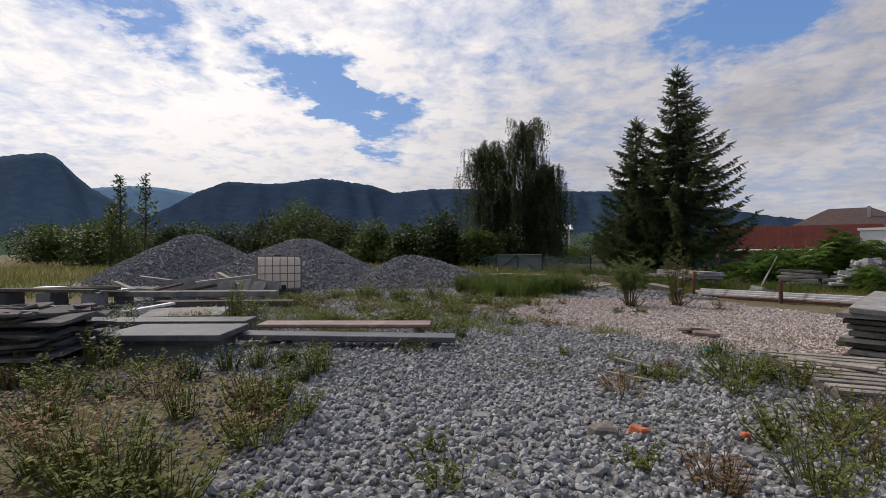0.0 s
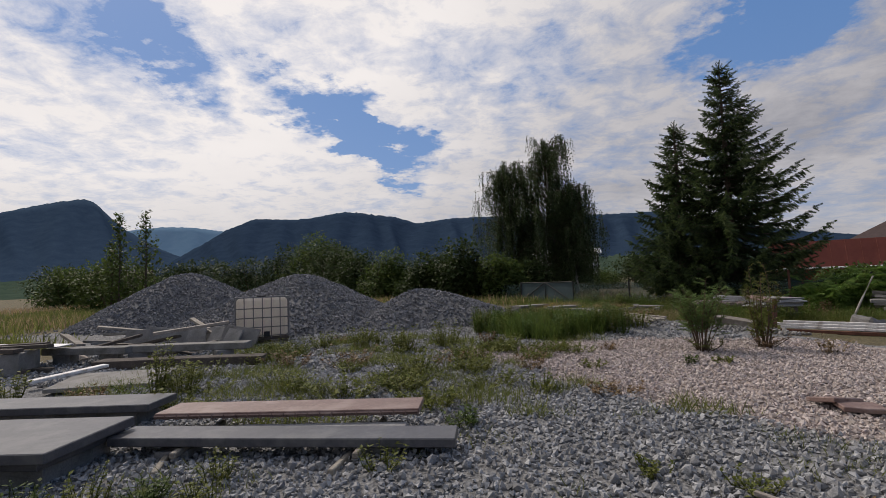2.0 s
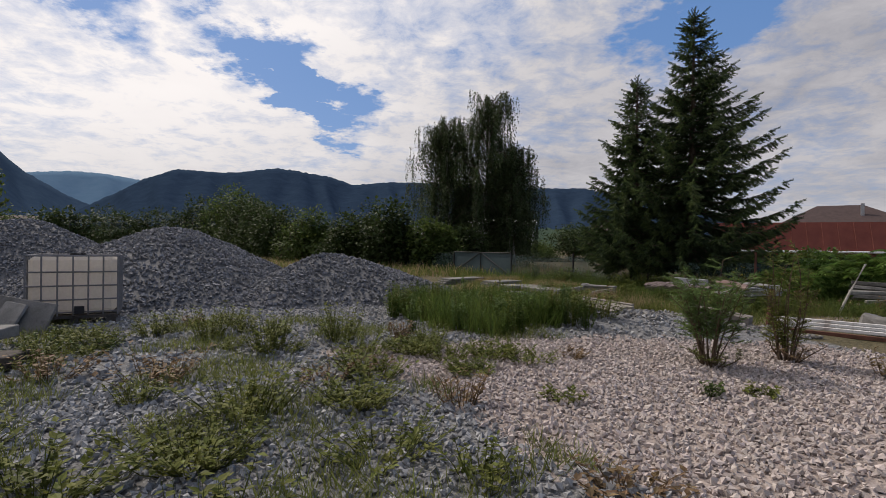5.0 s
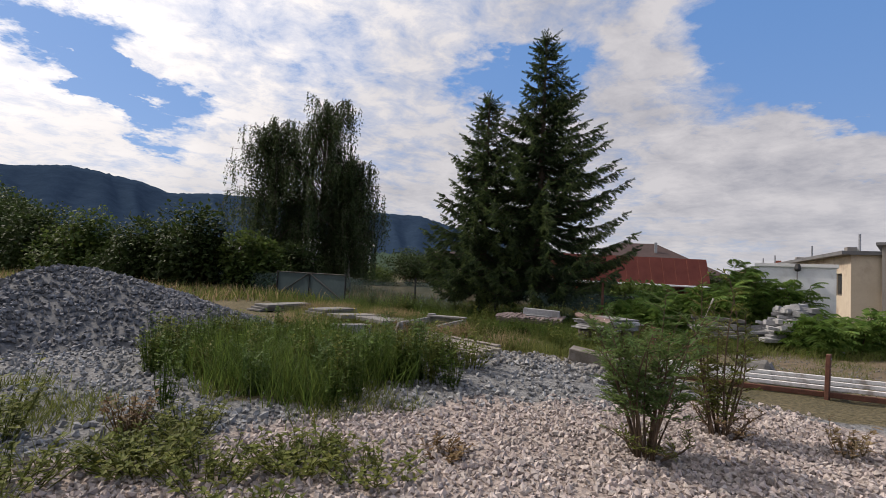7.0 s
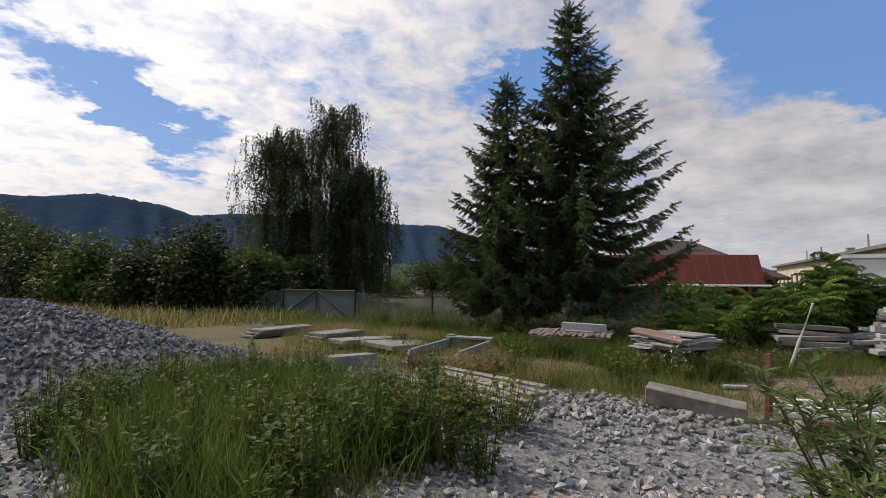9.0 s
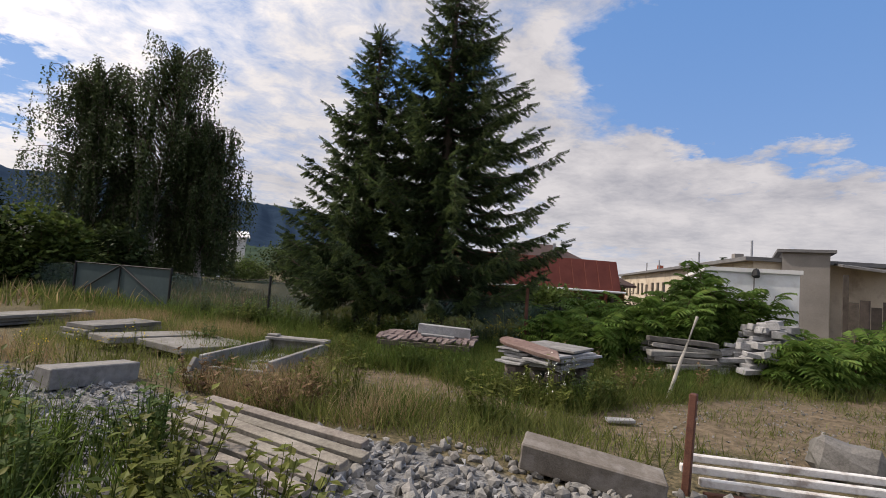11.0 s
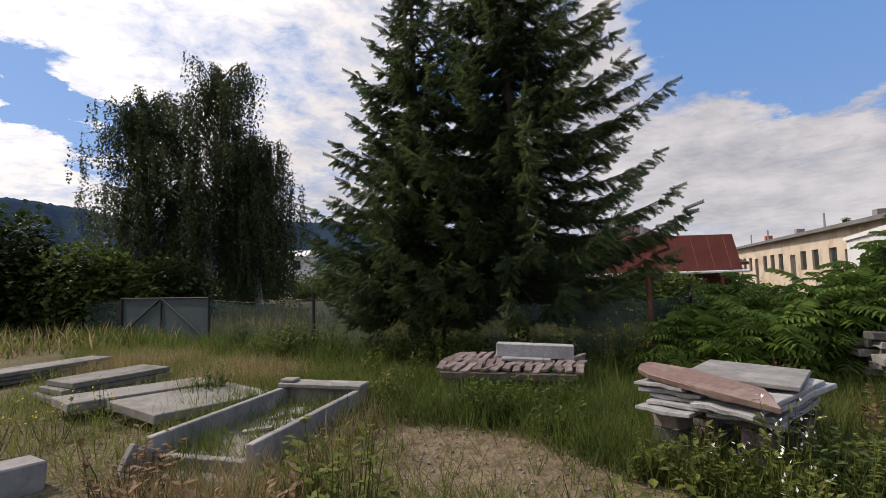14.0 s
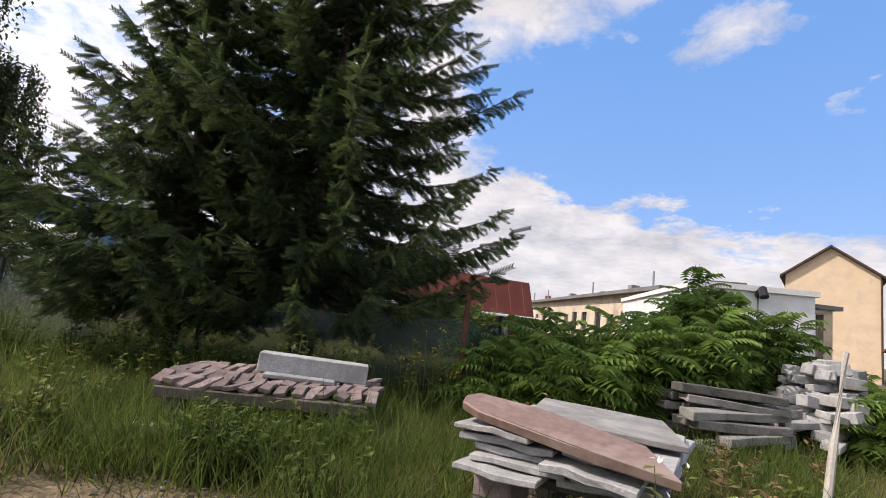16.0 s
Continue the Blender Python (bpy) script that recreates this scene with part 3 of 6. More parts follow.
def red_shed():
    t = thing("shed", "lattice-fronted shed with a red sheet roof behind the fence", "shed", pose(16.5, 28.9, 0, 0, 0, -27.5))
    L, W = 7.3, 2.8
    part("wall", Geo().box(0, L, W - 0.15, W, 0, 2.25).box(0, 0.15, 0.6, W - 0.15, 0, 1.4).box(L - 0.15, L, 0.6, W - 0.15, 0, 1.4), BRICK, t)
    g = Geo()
    for y0, y1 in ((-0.4, 0.12), (0.14, W + 0.2)):
        z0, z1 = (1.42, 2.72) if y0 < 0 else (2.72, 2.3)
        v = [(-0.3, y0, z0), (L + 0.1, y0, z0), (L + 0.1, y1, z1), (-0.3, y1, z1)]
        v = v + [(x, y, z + 0.08) for x, y, z in v]
        g.put(v, [(3, 2, 1, 0), (4, 5, 6, 7), (0, 1, 5, 4), (1, 2, 6, 5), (2, 3, 7, 6), (3, 0, 4, 7)])
    part("roof", g, REDROOF, t)
    for i in range(13):
        x = -0.2 + i * 0.6
        part("roof_seam", Geo().put([(x, -0.41, 1.505), (x + 0.02, -0.41, 1.505), (x + 0.02, 0.1, 2.81), (x, 0.1, 2.81), (x + 0.01, -0.425, 1.51), (x + 0.01, 0.085, 2.815)], [(0, 4, 5, 3), (4, 1, 2, 5)]), REDROOF, t)
    part("gutter", Geo().tube([(-0.3, -0.45, 1.42), (L + 0.3, -0.45, 1.42)], 0.05, 8), WHITEPAINT, t, "white eaves gutter")
    for i in range(4):
        x = 0.1 + i * (L - 0.2) / 3
        part("post", Geo().box(x - 0.06, x + 0.06, -0.1, 0.02, 0, 1.42), DARKWOOD, t)
    g = Geo()
    for i in range(34):
        x = i * L / 34
        for s in (1, -1):
            x1 = x + s * 0.75
            if 0 <= x1 <= L:
                g.tube([(x, -0.05, 0.55), (x1, -0.05 - 0.01 * s, 1.36)], 0.012, 4)
    part("lattice", g, DARKWOOD, t)
    part("boarding", Geo().box(0.06, L - 0.06, -0.02, 0.02, 0, 0.6), DARKWOOD, t)


def trailer():
    """The white box: its near end runs from (15.3, 17.9) to (16.25, 16.35)."""
    t = thing("box_trailer", "long white site container with stained sheet walls", "container", pose(15.3, 17.9, 0, 0, 0, -58.7))
    L, D, H0, H1 = 1.8, 5.6, 0.12, 2.1
    wall = part("body", Geo().box(0, L, 0, D, H0, H1), WHITEPAINT, t)
    part("roof_edge", Geo().box(-0.05, L + 0.05, -0.05, D + 0.05, H1, H1 + 0.09), WHITEWALL, t)
    part("seam", Geo().box(L * 0.52, L * 0.52 + 0.02, -0.012, 0, H0, H1), GREYWALL, t)
    part("vent_cowl", Geo().tube([(L * 0.53, -0.02, H1 - 0.05), (L * 0.53, -0.14, H1 + 0.02), (L * 0.53, -0.2, H1 - 0.1)], 0.07, 8), BLACK, t, "black vent cowl")
    for i, y in enumerate((0.9, 2.2, 3.6)):
        win = part("window", Geo().box(-0.02, 0.0, y, y + 0.5, 1.15, 1.7), BLACK, t)
        part("pane", Geo().box(-0.028, -0.02, y + 0.05, y + 0.45, 1.2, 1.65), GLASS, win)
    for x, y in ((0.1, 0.1), (L - 0.3, 0.1), (0.1, D - 0.3), (L - 0.3, D - 0.3)):
        part("foot", Geo().box(x, x + 0.2, y, y + 0.2, -0.02, H0), CONCRETE, t)


def long_building():
    """The row of old cream workshops; its front runs from (28.5, 21.7) to (55, 46)."""
    t = thing("workshop_row", "long low cream workshop building with a flat felt roof", "building", pose(28.5, 21.7, 0, 0, 0, math.degrees(math.atan2(24.3, 26.5))))
    L, H = 36.0, 3.3
    holes = []
    x = 1.2
    i = 0
    while x < L - 1.5:
        holes.append((x, x + 0.95, 1.35, 2.45) if i % 4 != 2 else (x, x + 0.95, 0.02, 2.3))
        x += 1.85 + (0.5 if i % 3 == 0 else 0)
        i += 1
    g = wall_with_holes(L, H, 0.35, holes)
    g.box(0, L, -7.0, -6.7, 0, H).box(0, 0.3, -6.7, 0, 0, H).box(L - 0.3, L, -6.7, 0, 0, H)
    part("wall", g, OLDPLASTER, t)
    part("roof", Geo().box(-0.2, L + 0.2, -7.3, 0.75, H, H + 0.18), GREYROOF, t)
    for h in holes:
        if h[2] > 0.5:
            win = part("window", Geo().box(h[0], h[1], 0.2, 0.25, h[2], h[3]), DARKWOOD, t)
            for k in (0, 1):
                x0 = h[0] + 0.08 + k * 0.43
                part("pane", Geo().box(x0, x0 + 0.36, 0.25, 0.26, h[2] + 0.08, h[3] - 0.08), GLASS, win)
        else:
            part("door", Geo().box(h[0], h[1], 0.2, 0.25, h[2], h[3]), DARKWOOD, t, "brown boarded door")
    for x, h in ((9, 0.9), (21, 0.9), (29, 1.0)):
        part("chimney", Geo().box(x, x + 0.55, -2.6, -2.1, H + 0.18, H + 0.18 + h), BRICK if x > 25 else GREYWALL, t)
    for x in (5, 14, 26, 31.5):
        part("flue", Geo().tube([(x, -1.5, H + 0.18), (x, -1.5, H + 1.5)], 0.06, 8), STEEL, t)
    return t


def grey_block():
    t = thing("lean_to_barn", "grey rendered barn with a lean-to roof and dark boards", "barn", pose(28.8, 21.0, 0, 0, 0, -68))
    part("wall", Geo().box(0, 1.7, 0, 6, 0, 3.75), GREYWALL, t)
    part("roof", Geo().box(-0.2, 1.9, -0.2, 6.2, 3.75, 3.88), GREYROOF, t)
    v = [(1.95, -1.2, 3.1), (4.2, -1.2, 2.8), (4.2, 5, 3.4), (1.95, 5, 3.7)]
    v = v + [(x, y, z + 0.1) for x, y, z in v]
    part("lean_to_roof", Geo().put(v, [(3, 2, 1, 0), (4, 5, 6, 7), (0, 1, 5, 4), (1, 2, 6, 5), (2, 3, 7, 6), (3, 0, 4, 7)]), GREYROOF, t)
    part("back_wall", Geo().box(1.7, 4.2, 4.6, 4.9, 0, 3.2), DARKWOOD, t)
    for x in (2.0, 4.0):
        part("post", Geo().box(x, x + 0.18, -1.1, -0.92, 0, 2.8), DARKWOOD, t)
    for i in range(5):
        x = 2.25 + i * 0.36
        part("board", Geo().box(x, x + 0.33, -0.6, -0.56, 0, 1.7 + 0.15 * math.sin(i * 2.3)), DARKWOOD, t)


def small_shed():
    t = thing("garden_shed", "small dark brown shed with a rusty sheet roof", "shed", pose(20.5, 14.2, 0, 0, 0, -62))
    part("wall", wall_with_holes(2.2, 1.55, 0.08, [(0.4, 1.3, 0.75, 1.2)]).box(0, 0.08, 0.08, 1.8, 0, 1.55).box(2.12, 2.2, 0.08, 1.8, 0, 1.55).box(0, 2.2, 1.8, 1.88, 0, 1.55), DARKWOOD, t)
    part("roof", gable_roof(2.2, 1.88, 1.55, 1.95, 0.2, 0.05), RUST, t)


def gable_block():
    """The tall peach building; its gable faces the yard."""
    t = thing("apartment_block", "two-storey peach rendered building with a gable end", "building", pose(50.3, 19.7, 0, 0, 0, -88))
    W, D, e, top = 5.3, 16, 7.2, 9.2
    v = [(0, 0, 0), (W, 0, 0), (W, 0, e), (W / 2, 0, top), (0, 0, e)]
    v = v + [(x, D, z) for x, y, z in v]
    g = Geo().put(v, [(1, 6, 7, 2), (0, 4, 9, 5), (0, 1, 2, 4), (6, 5, 9, 7)], [(2, 3, 4), (7, 9, 8)])
    part("wall", g, PLASTER, t)
    roof = gable_roof(D, W, e, top, 0.35, 0.16)
    ob = part("roof", roof, BROWNROOF, t)
    ob.matrix_basis = pose(W, 0, 0.02, 0, 0, 90)
    part("downpipe", Geo().tube([(W + 0.05, -0.08, 0.1), (W + 0.05, -0.08, e - 0.1)], 0.06, 8), BROWNROOF, t, "brown downpipe")
    for i in range(4):
        for z in (1.2, 4.0):
            win = part("window", Geo().box(W, W + 0.03, 1.5 + i * 3.6, 2.8 + i * 3.6, z, z + 1.4), WHITEPAINT, t)
            part("pane", Geo().box(W + 0.03, W + 0.04, 1.6 + i * 3.6, 2.7 + i * 3.6, z + 0.1, z + 1.3), GLASS, win)


def plain_house(x, y, yaw, L, D, e, top, wall, roof, label, wins):
    t = thing("house", label, "house", pose(x, y, 0, 0, 0, yaw))
    holes = [(a, a + 0.8, z, z + 1.1) for a, z in wins]
    g = wall_with_holes(L, e, 0.3, holes).box(0, L, D - 0.3, D, 0, e).box(0, 0.3, 0.3, D - 0.3, 0, e).box(L - 0.3, L, 0.3, D - 0.3, 0, e)
    for xx in (0, L - 0.3):
        g.put([(xx, 0, e), (xx + 0.3, 0, e), (xx + 0.3, D, e), (xx, D, e), (xx, D / 2, top), (xx + 0.3, D / 2, top)], [(0, 1, 5, 4), (2, 3, 4, 5)], [(0, 4, 3), (1, 2, 5)])
    part("wall", g, wall, t)
    part("roof", gable_roof(L, D, e, top, 0.4), roof, t)
    for h in holes:
        window_part(t, (h[0] + h[1]) / 2, h[2], 0.8, 1.1, 0.1)


hip_house()
red_shed()
trailer()
lb = long_building()
grey_block()
small_shed()
gable_block()
plain_house(9.1, 70.6, -12, 9, 8, 4.5, 5.3, WHITEWALL, WHITEWALL, "white two-storey house with a pale low roof", [(1.5, 1.2), (4.5, 1.2), (6.6, 3.0), (3.0, 3.0)])
plain_house(25.5, 68, -25, 6, 8, 2.4, 4.6, OLDPLASTER, BROWNROOF, "small cream house with a steep grey roof", [(2.5, 1.0)])
plain_house(-62, 78, 20, 9, 8, 3.0, 5.2, OLDPLASTER, BROWNROOF, "far village house with a brown gable roof", [(2.5, 1.2), (5.5, 1.2)])
plain_house(-8, 92, 4, 16, 8, 3.6, 5.0, GREYWALL, GREYROOF, "low grey building behind the bushes", [(3, 1.5), (8, 1.5)])


# fence with shade netting
def fence():
    line = [(-6, 44), (3.5, 32.3), (5.73, 28.23), (7.71, 25.53), (9.3, 22.4), (10.95, 19.35), (13.0, 20.2), (15.2, 21.4)]
    t = thing("fence", "green shade netting on thin dark posts", "fence")
    for i, (x, y) in enumerate(line):
        part("post", Geo().tube([(x, y, -0.1), (x, y, 1.22 if i != 5 else 1.4)], 0.035, 8), BLACK if i != 5 else RUST, t)
    for (x0, y0), (x1, y1) in zip(line, line[1:]):
        if (x0, y0) == (3.5, 32.3):
            continue
        g, k = Geo(), 10
        v = []
        for j in range(k + 1):
            f = j / k
            x, y = x0 + (x1 - x0) * f, y0 + (y1 - y0) * f
            sag = 0.1 * math.sin(math.pi * f)
            bulge = 0.03 * math.sin(9 * f + x0)
            v += [(x + bulge, y + bulge, 0.03), (x - bulge, y + bulge, 0.55), (x, y, 1.1 - sag)]
        q = [(3 * j + r, 3 * j + 3 + r, 3 * j + 4 + r, 3 * j + 1 + r) for j in range(k) for r in (0, 1)]
        part("netting", g.put(v, q), NET, t, smooth=True)
        part("wire", Geo().tube([(x0, y0, 1.12), ((x0 + x1) / 2, (y0 + y1) / 2, 1.03), (x1, y1, 1.12)], 0.004, 4), BLACK, t)
    gate = thing("gate", "wide fence gate covered in faded green sheeting", "gate", pose(3.5, 32.3, 0, 0, 0, math.degrees(math.atan2(-4.07, 2.23))))
    L = 4.64
    fr = Geo()
    for a, b in (((0, 0.1), (0, 1.18)), ((L, 0.1), (L, 1.18)), ((0, 1.18), (L, 1.18)), ((0, 0.1), (L, 0.1)), ((L / 2, 0.1), (L / 2, 1.18)), ((0, 0.1), (L / 2, 1.18)), ((L / 2, 1.18), (L, 0.1))):
        fr.tube([(a[0], 0, a[1]), (b[0], 0, b[1])], 0.022, 6)
    part("frame", fr, BLACK, gate)
    part("sheeting", Geo().box(0.03, L - 0.03, 0.03, 0.045, 0.08, 1.15), surface("faded_green_sheet", (0.03, 0.052, 0.06), (0.055, 0.084, 0.092), 1.2, 0.6, 0.1, 12), gate)


fence()


# gravel heaps
def heap(cx, cy, rx, ry, h, label, skew=0.0, seed=1, dens=260):
    t = thing("gravel_heap", label, "gravel heap", pose(cx, cy, 0))
    r = np.random.default_rng(seed)

    def top(x, y):
        u, v = x / (rx * np.where(x > 0, 1 + skew, 1.0)), y / ry
        a = np.arctan2(v, u)
        lump = 1 + 0.1 * np.sin(3 * a + seed) + 0.06 * np.sin(5 * a + 2 * seed)
        d = np.hypot(u, v) / lump
        return h * np.clip(1.06 - np.sqrt(d * d + 0.035) , 0, 0.88) / 0.88 + 0.03 * np.sin(4 * x) * np.sin(3.3 * y) * (d < 1)
    k = 60
    xs, ys = np.meshgrid(np.linspace(-1.2, 1.2 * (1 + skew), k) * rx, np.linspace(-1.2, 1.2, k) * ry)
    z = top(xs, ys) - 0.03
    i = (np.arange(k - 1)[:, None] * k + np.arange(k - 1)[None]).ravel()
    part("core", Geo().put(np.stack([xs, ys, z], -1).reshape(-1, 3), np.stack([i, i + 1, i + k + 1, i + k], 1)), PILE, t, smooth=True)
    m = int(4.2 * (1 + skew / 2) * rx * ry * dens)
    p = np.stack([r.uniform(-1.15, 1.15 * (1 + skew), m) * rx, r.uniform(-1.15, 1.15, m) * ry], 1)
    zz = top(p[:, 0], p[:, 1])
    ok = (zz > 0.015) | (r.random(m) < 0.08)
    pts = np.stack([p[:, 0], p[:, 1], zz], 1)[ok]
    tagged(part("gravel", strew(pts, r.uniform(0.05, 0.12, len(pts)) * r.uniform(0.7, 1.2, len(pts))), PILE, t), kind="stuff")


heap(-12.0, 23.6, 4.3, 3.9, 2.2, "large heap of blue-grey crushed stone", seed=2)
heap(-6.0, 20.8, 4.1, 4.1, 1.9, "broad heap of blue-grey crushed stone", seed=5)
heap(-1.4, 20.0, 2.6, 2.9, 1.2, "low heap of blue-grey crushed stone", 0.5, seed=9)


# tank in its cage
def tank():
    t = thing("ibc_tank", "white plastic liquid tank in a steel cage on a pallet", "tank", pose(-5.2, 15.38, 0, 0, 0, 25))
    bm = block(1.24, 0.98, 1.0, 0.07)
    bmesh.ops.translate(bm, vec=(0, 0, 0.19), verts=bm.verts)
    part("bottle", bm, PLASTIC, t)
    lid = Geo().tube([(0, 0, 1.19), (0, 0, 1.24)], 0.12, 16)
    part("lid", lid, BLACK, t)
    part("valve", Geo().tube([(0.1, -0.48, 0.27), (0.1, -0.58, 0.27)], 0.05, 10).box(0.03, 0.17, -0.62, -0.57, 0.2, 0.33), BLACK, t, "black outlet valve")
    for z in (0.22, 0.44, 0.68, 0.92, 1.2):
        a, b = 0.65, 0.52
        part("bar", Geo().tube([(-a, -b, z), (a, -b, z), (a, b, z), (-a, b, z), (-a, -b, z)], 0.014, 5), CAGE, t)
    for i in range(7):
        x = -0.65 + i * 1.3 / 6
        for y in (-0.525, 0.525):
            part("bar", Geo().tube([(x, y, 0.16), (x, y, 1.21)], 0.014, 5), CAGE, t)
    for i in range(1, 6):
        y = -0.52 + i * 1.04 / 6
        for x in (-0.655, 0.655):
            part("bar", Geo().tube([(x, y, 0.16), (x, y, 1.21)], 0.014, 5), CAGE, t)
    for x in (-0.55, 0, 0.55):
        for y in (-0.42, 0, 0.42):
            part("pallet_block", Geo().box(x - 0.07, x + 0.07, y - 0.07, y + 0.07, 0.0, 0.11), DARKWOOD, t)
    for y in (-0.46, -0.15, 0.15, 0.46):
        part("pallet_board", Geo().box(-0.65, 0.65, y - 0.06, y + 0.06, 0.11, 0.16), DARKWOOD, t)


tank()


# stone slabs, planks and stacks
def slab(name, label, cat, sx, sy, sz, m, mat, rough=0.0, bevel=0.008, cuts=0, seed=0, group=""):
    ob = part(name, block(sx, sy, sz, bevel, rough, cuts, seed), mat)
    ob.matrix_basis = m
    return tagged(ob, label, cat, group)


def battens(places):
    for x, y, z, yaw, L in places:
        slab("batten", "thin pale wooden batten under stone slabs", "batten", 0.05, L, 0.05, pose(x, y, z, 0, 0, yaw), OLDWOOD, 0.002)


# long narrow slabs on battens
pink_slab = thing("stone_slab", "long reddish granite slab with a scalloped edge", "stone slab", pose(-1.48, 7.45, 0.2, 0, 0, -0.6))
bm = block(2.58, 0.44, 0.055, 0.006, 0.0)
part("top", bm, PINKSLAB, pink_slab)
for i in range(22):
    x = -1.23 + i * 0.117
    part("edge_scallop", Geo().tube([(x - 0.05, -0.222, 0.0), (x - 0.05, -0.232, 0.03), (x + 0.05, -0.232, 0.03), (x + 0.05, -0.222, 0.0)], 0.012, 5), PINKSLAB, pink_slab)
slab("stone_slab", "long dark grey polished stone slab on battens", "stone slab", 2.98, 0.36, 0.075, pose(-1.32, 6.8, 0.115, 0, 0.6, -2.0), DARKSLAB)
slab("stone_slab", "narrow pale stone strip between two long slabs", "stone slab", 1.6, 0.14, 0.04, pose(-1.1, 7.15, 0.1, 0, 0, -1), PALESTONE)
battens([(-2.2, 7.05, 0.06, 4, 1.0), (-0.6, 7.0, 0.06, -3, 1.05), (-2.25, 6.55, 0.0, 20, 0.5), (-0.75, 6.5, 0.0, -8, 0.4)])
for x in (-2.3, -0.5):
    slab("support_stone", "rough stone support under slabs", "stone", 0.3, 0.8, 0.07, pose(x, 7.1, 0.0, 0, 0, 5), OLDSTONE, 0.01, cuts=1, seed=4)

# broad dark slabs stacked by the path
slab("stone_slab", "broad dark polished slab on top of a stack", "stone slab", 1.5, 0.98, 0.08, pose(-3.5, 6.45, 0.235, 0, 0, 1.0), DARKSLAB)
slab("stone_slab", "long dark polished slab behind a stack", "stone slab", 2.25, 0.55, 0.08, pose(-4.25, 7.9, 0.17, 0, 0, 2.0), DARKSLAB)
slab("stone_slab", "dark slab in the middle of a stack", "stone slab", 1.35, 0.85, 0.07, pose(-3.52, 6.5, 0.16, 0, 0, -2.0), DARKSLAB)
slab("support_stone", "rough block under stacked slabs", "stone", 1.2, 0.7, 0.16, pose(-3.5, 6.5, 0.0, 0, 0, 0), OLDSTONE, 0.012, cuts=1, seed=8)
slab("support_stone", "rough block under a long slab", "stone", 1.8, 0.4, 0.17, pose(-4.2, 7.9, 0.0, 0, 0, 2), OLDSTONE, 0.012, cuts=1, seed=9)

# dark broken stack at the start
for i in range(14):
    z = i * 0.045
    slab("stone_slab", "rough dark slate slab in a crumbling stack", "stone slab", 1.7 + 0.2 * math.sin(i * 2.2), 1.25 + 0.15 * math.sin(i * 3.1), 0.042, pose(-5.25 + 0.11 * math.sin(i * 1.7), 5.75 + 0.09 * math.cos(i * 2.3), z, 0.8 * math.sin(i * 2), 0.8 * math.cos(i * 3), 8 + 9 * math.sin(i * 1.3)), SLATE, 0.05, 0.003, 4, i, "slate slabs of a stack")
for i in range(16):
    slab("slate_flake", "broken slate flake on a stack", "stone", 0.3 + 0.1 * math.sin(i), 0.22, 0.03, pose(-5.0 + 0.55 * math.sin(i * 2.7), 5.6 + 0.5 * math.cos(i * 1.9), 0.63 + 0.02 * (i % 3), 5 * math.sin(i), 6 * math.cos(i), i * 41), MAUVE if i % 5 == 0 else SLATE, 0.03, 0.003, 2, i, "slate flakes")

# old sleepers and planks before the heaps
slab("sleeper", "grey weathered stone lintel lying on blocks", "lintel", 2.6, 0.35, 0.14, pose(-5.6, 12.6, 0.2, 0, 0, 2), OLDSTONE, 0.01, 0.01, 1, 3)
slab("sleeper", "grey weathered stone lintel lying on blocks", "lintel", 1.9, 0.35, 0.14, pose(-7.6, 12.45, 0.2, 0, 0, -4), OLDSTONE, 0.01, 0.01, 1, 4)
slab("sleeper", "dark lintel lying on the ground", "lintel", 3.2, 0.4, 0.16, pose(-5.2, 11.75, 0.01, 0, 0, 3), DARKWOOD, 0.012, 0.01, 1, 5)
for x in (-8.2, -7.2, -6.6, -4.8):
    slab("support_stone", "rough stone support under lintels", "stone", 0.3, 0.35, 0.2, pose(x, 12.55, 0.0, 0, 0, 10 * x), OLDSTONE, 0.02, 0.01, 1, int(-x * 7))
slab("concrete_plate", "pale concrete plate lying among weeds", "plate", 1.5, 0.95, 0.06, pose(-5.3, 10.1, 0.05, 4, 0, 12), CONCRETE, 0.004, 0.006, 1, 3)
slab("plank", "white-edged plank lying across a plate", "plank", 0.16, 1.1, 0.05, pose(-6.2, 10.3, 0.14, 4, 0, -25), WHITEWOOD, 0.003)
for i in range(22):
    a = i * 2.4
    slab("plank", "broken grey plank in a rubble pile", "plank", 0.9 + 0.8 * abs(math.sin(i * 1.7)), 0.14 + 0.05 * math.sin(i), 0.06, pose(-7.3 + 1.4 * math.sin(a), 14.0 + 0.75 * math.cos(a * 1.3), 0.05 + 0.028 * i * abs(math.sin(i * 0.9)), 9 * math.sin(i * 2.0), 14 * math.sin(i * 1.3), 40 * math.sin(i * 0.7)), (OLDWOOD, DARKWOOD, OLDSTONE, OLDWOOD)[i % 4], 0.008, 0.004, 1, i, "rubble planks")
for i in range(7):
    slab("stone_slab", "thin grey slab leaning in a rubble pile", "stone slab", 0.9, 0.05, 0.55, pose(-7.6 + 0.4 * i, 14.0 + 0.2 * math.sin(i * 2), 0.02, -22 + 6 * math.sin(i), 10 * math.sin(i * 1.4), 20 * math.sin(i)), OLDSTONE, 0.01, 0.005, 1, i)
for i in range(6):
    slab("plank", "long dark plank on a low stack", "plank", 3.0, 0.2, 0.07, pose(-9.4 + 0.2 * math.sin(i * 2), 11.3 + 0.24 * (i % 3), 0.3 * (i // 3) + 0.02 + 0.1 * (i // 3), 0, 1.5 * math.sin(i), 4 * math.sin(i * 1.7)), DARKWOOD, 0.006, 0.004, 1, i, "planks of a low stack")
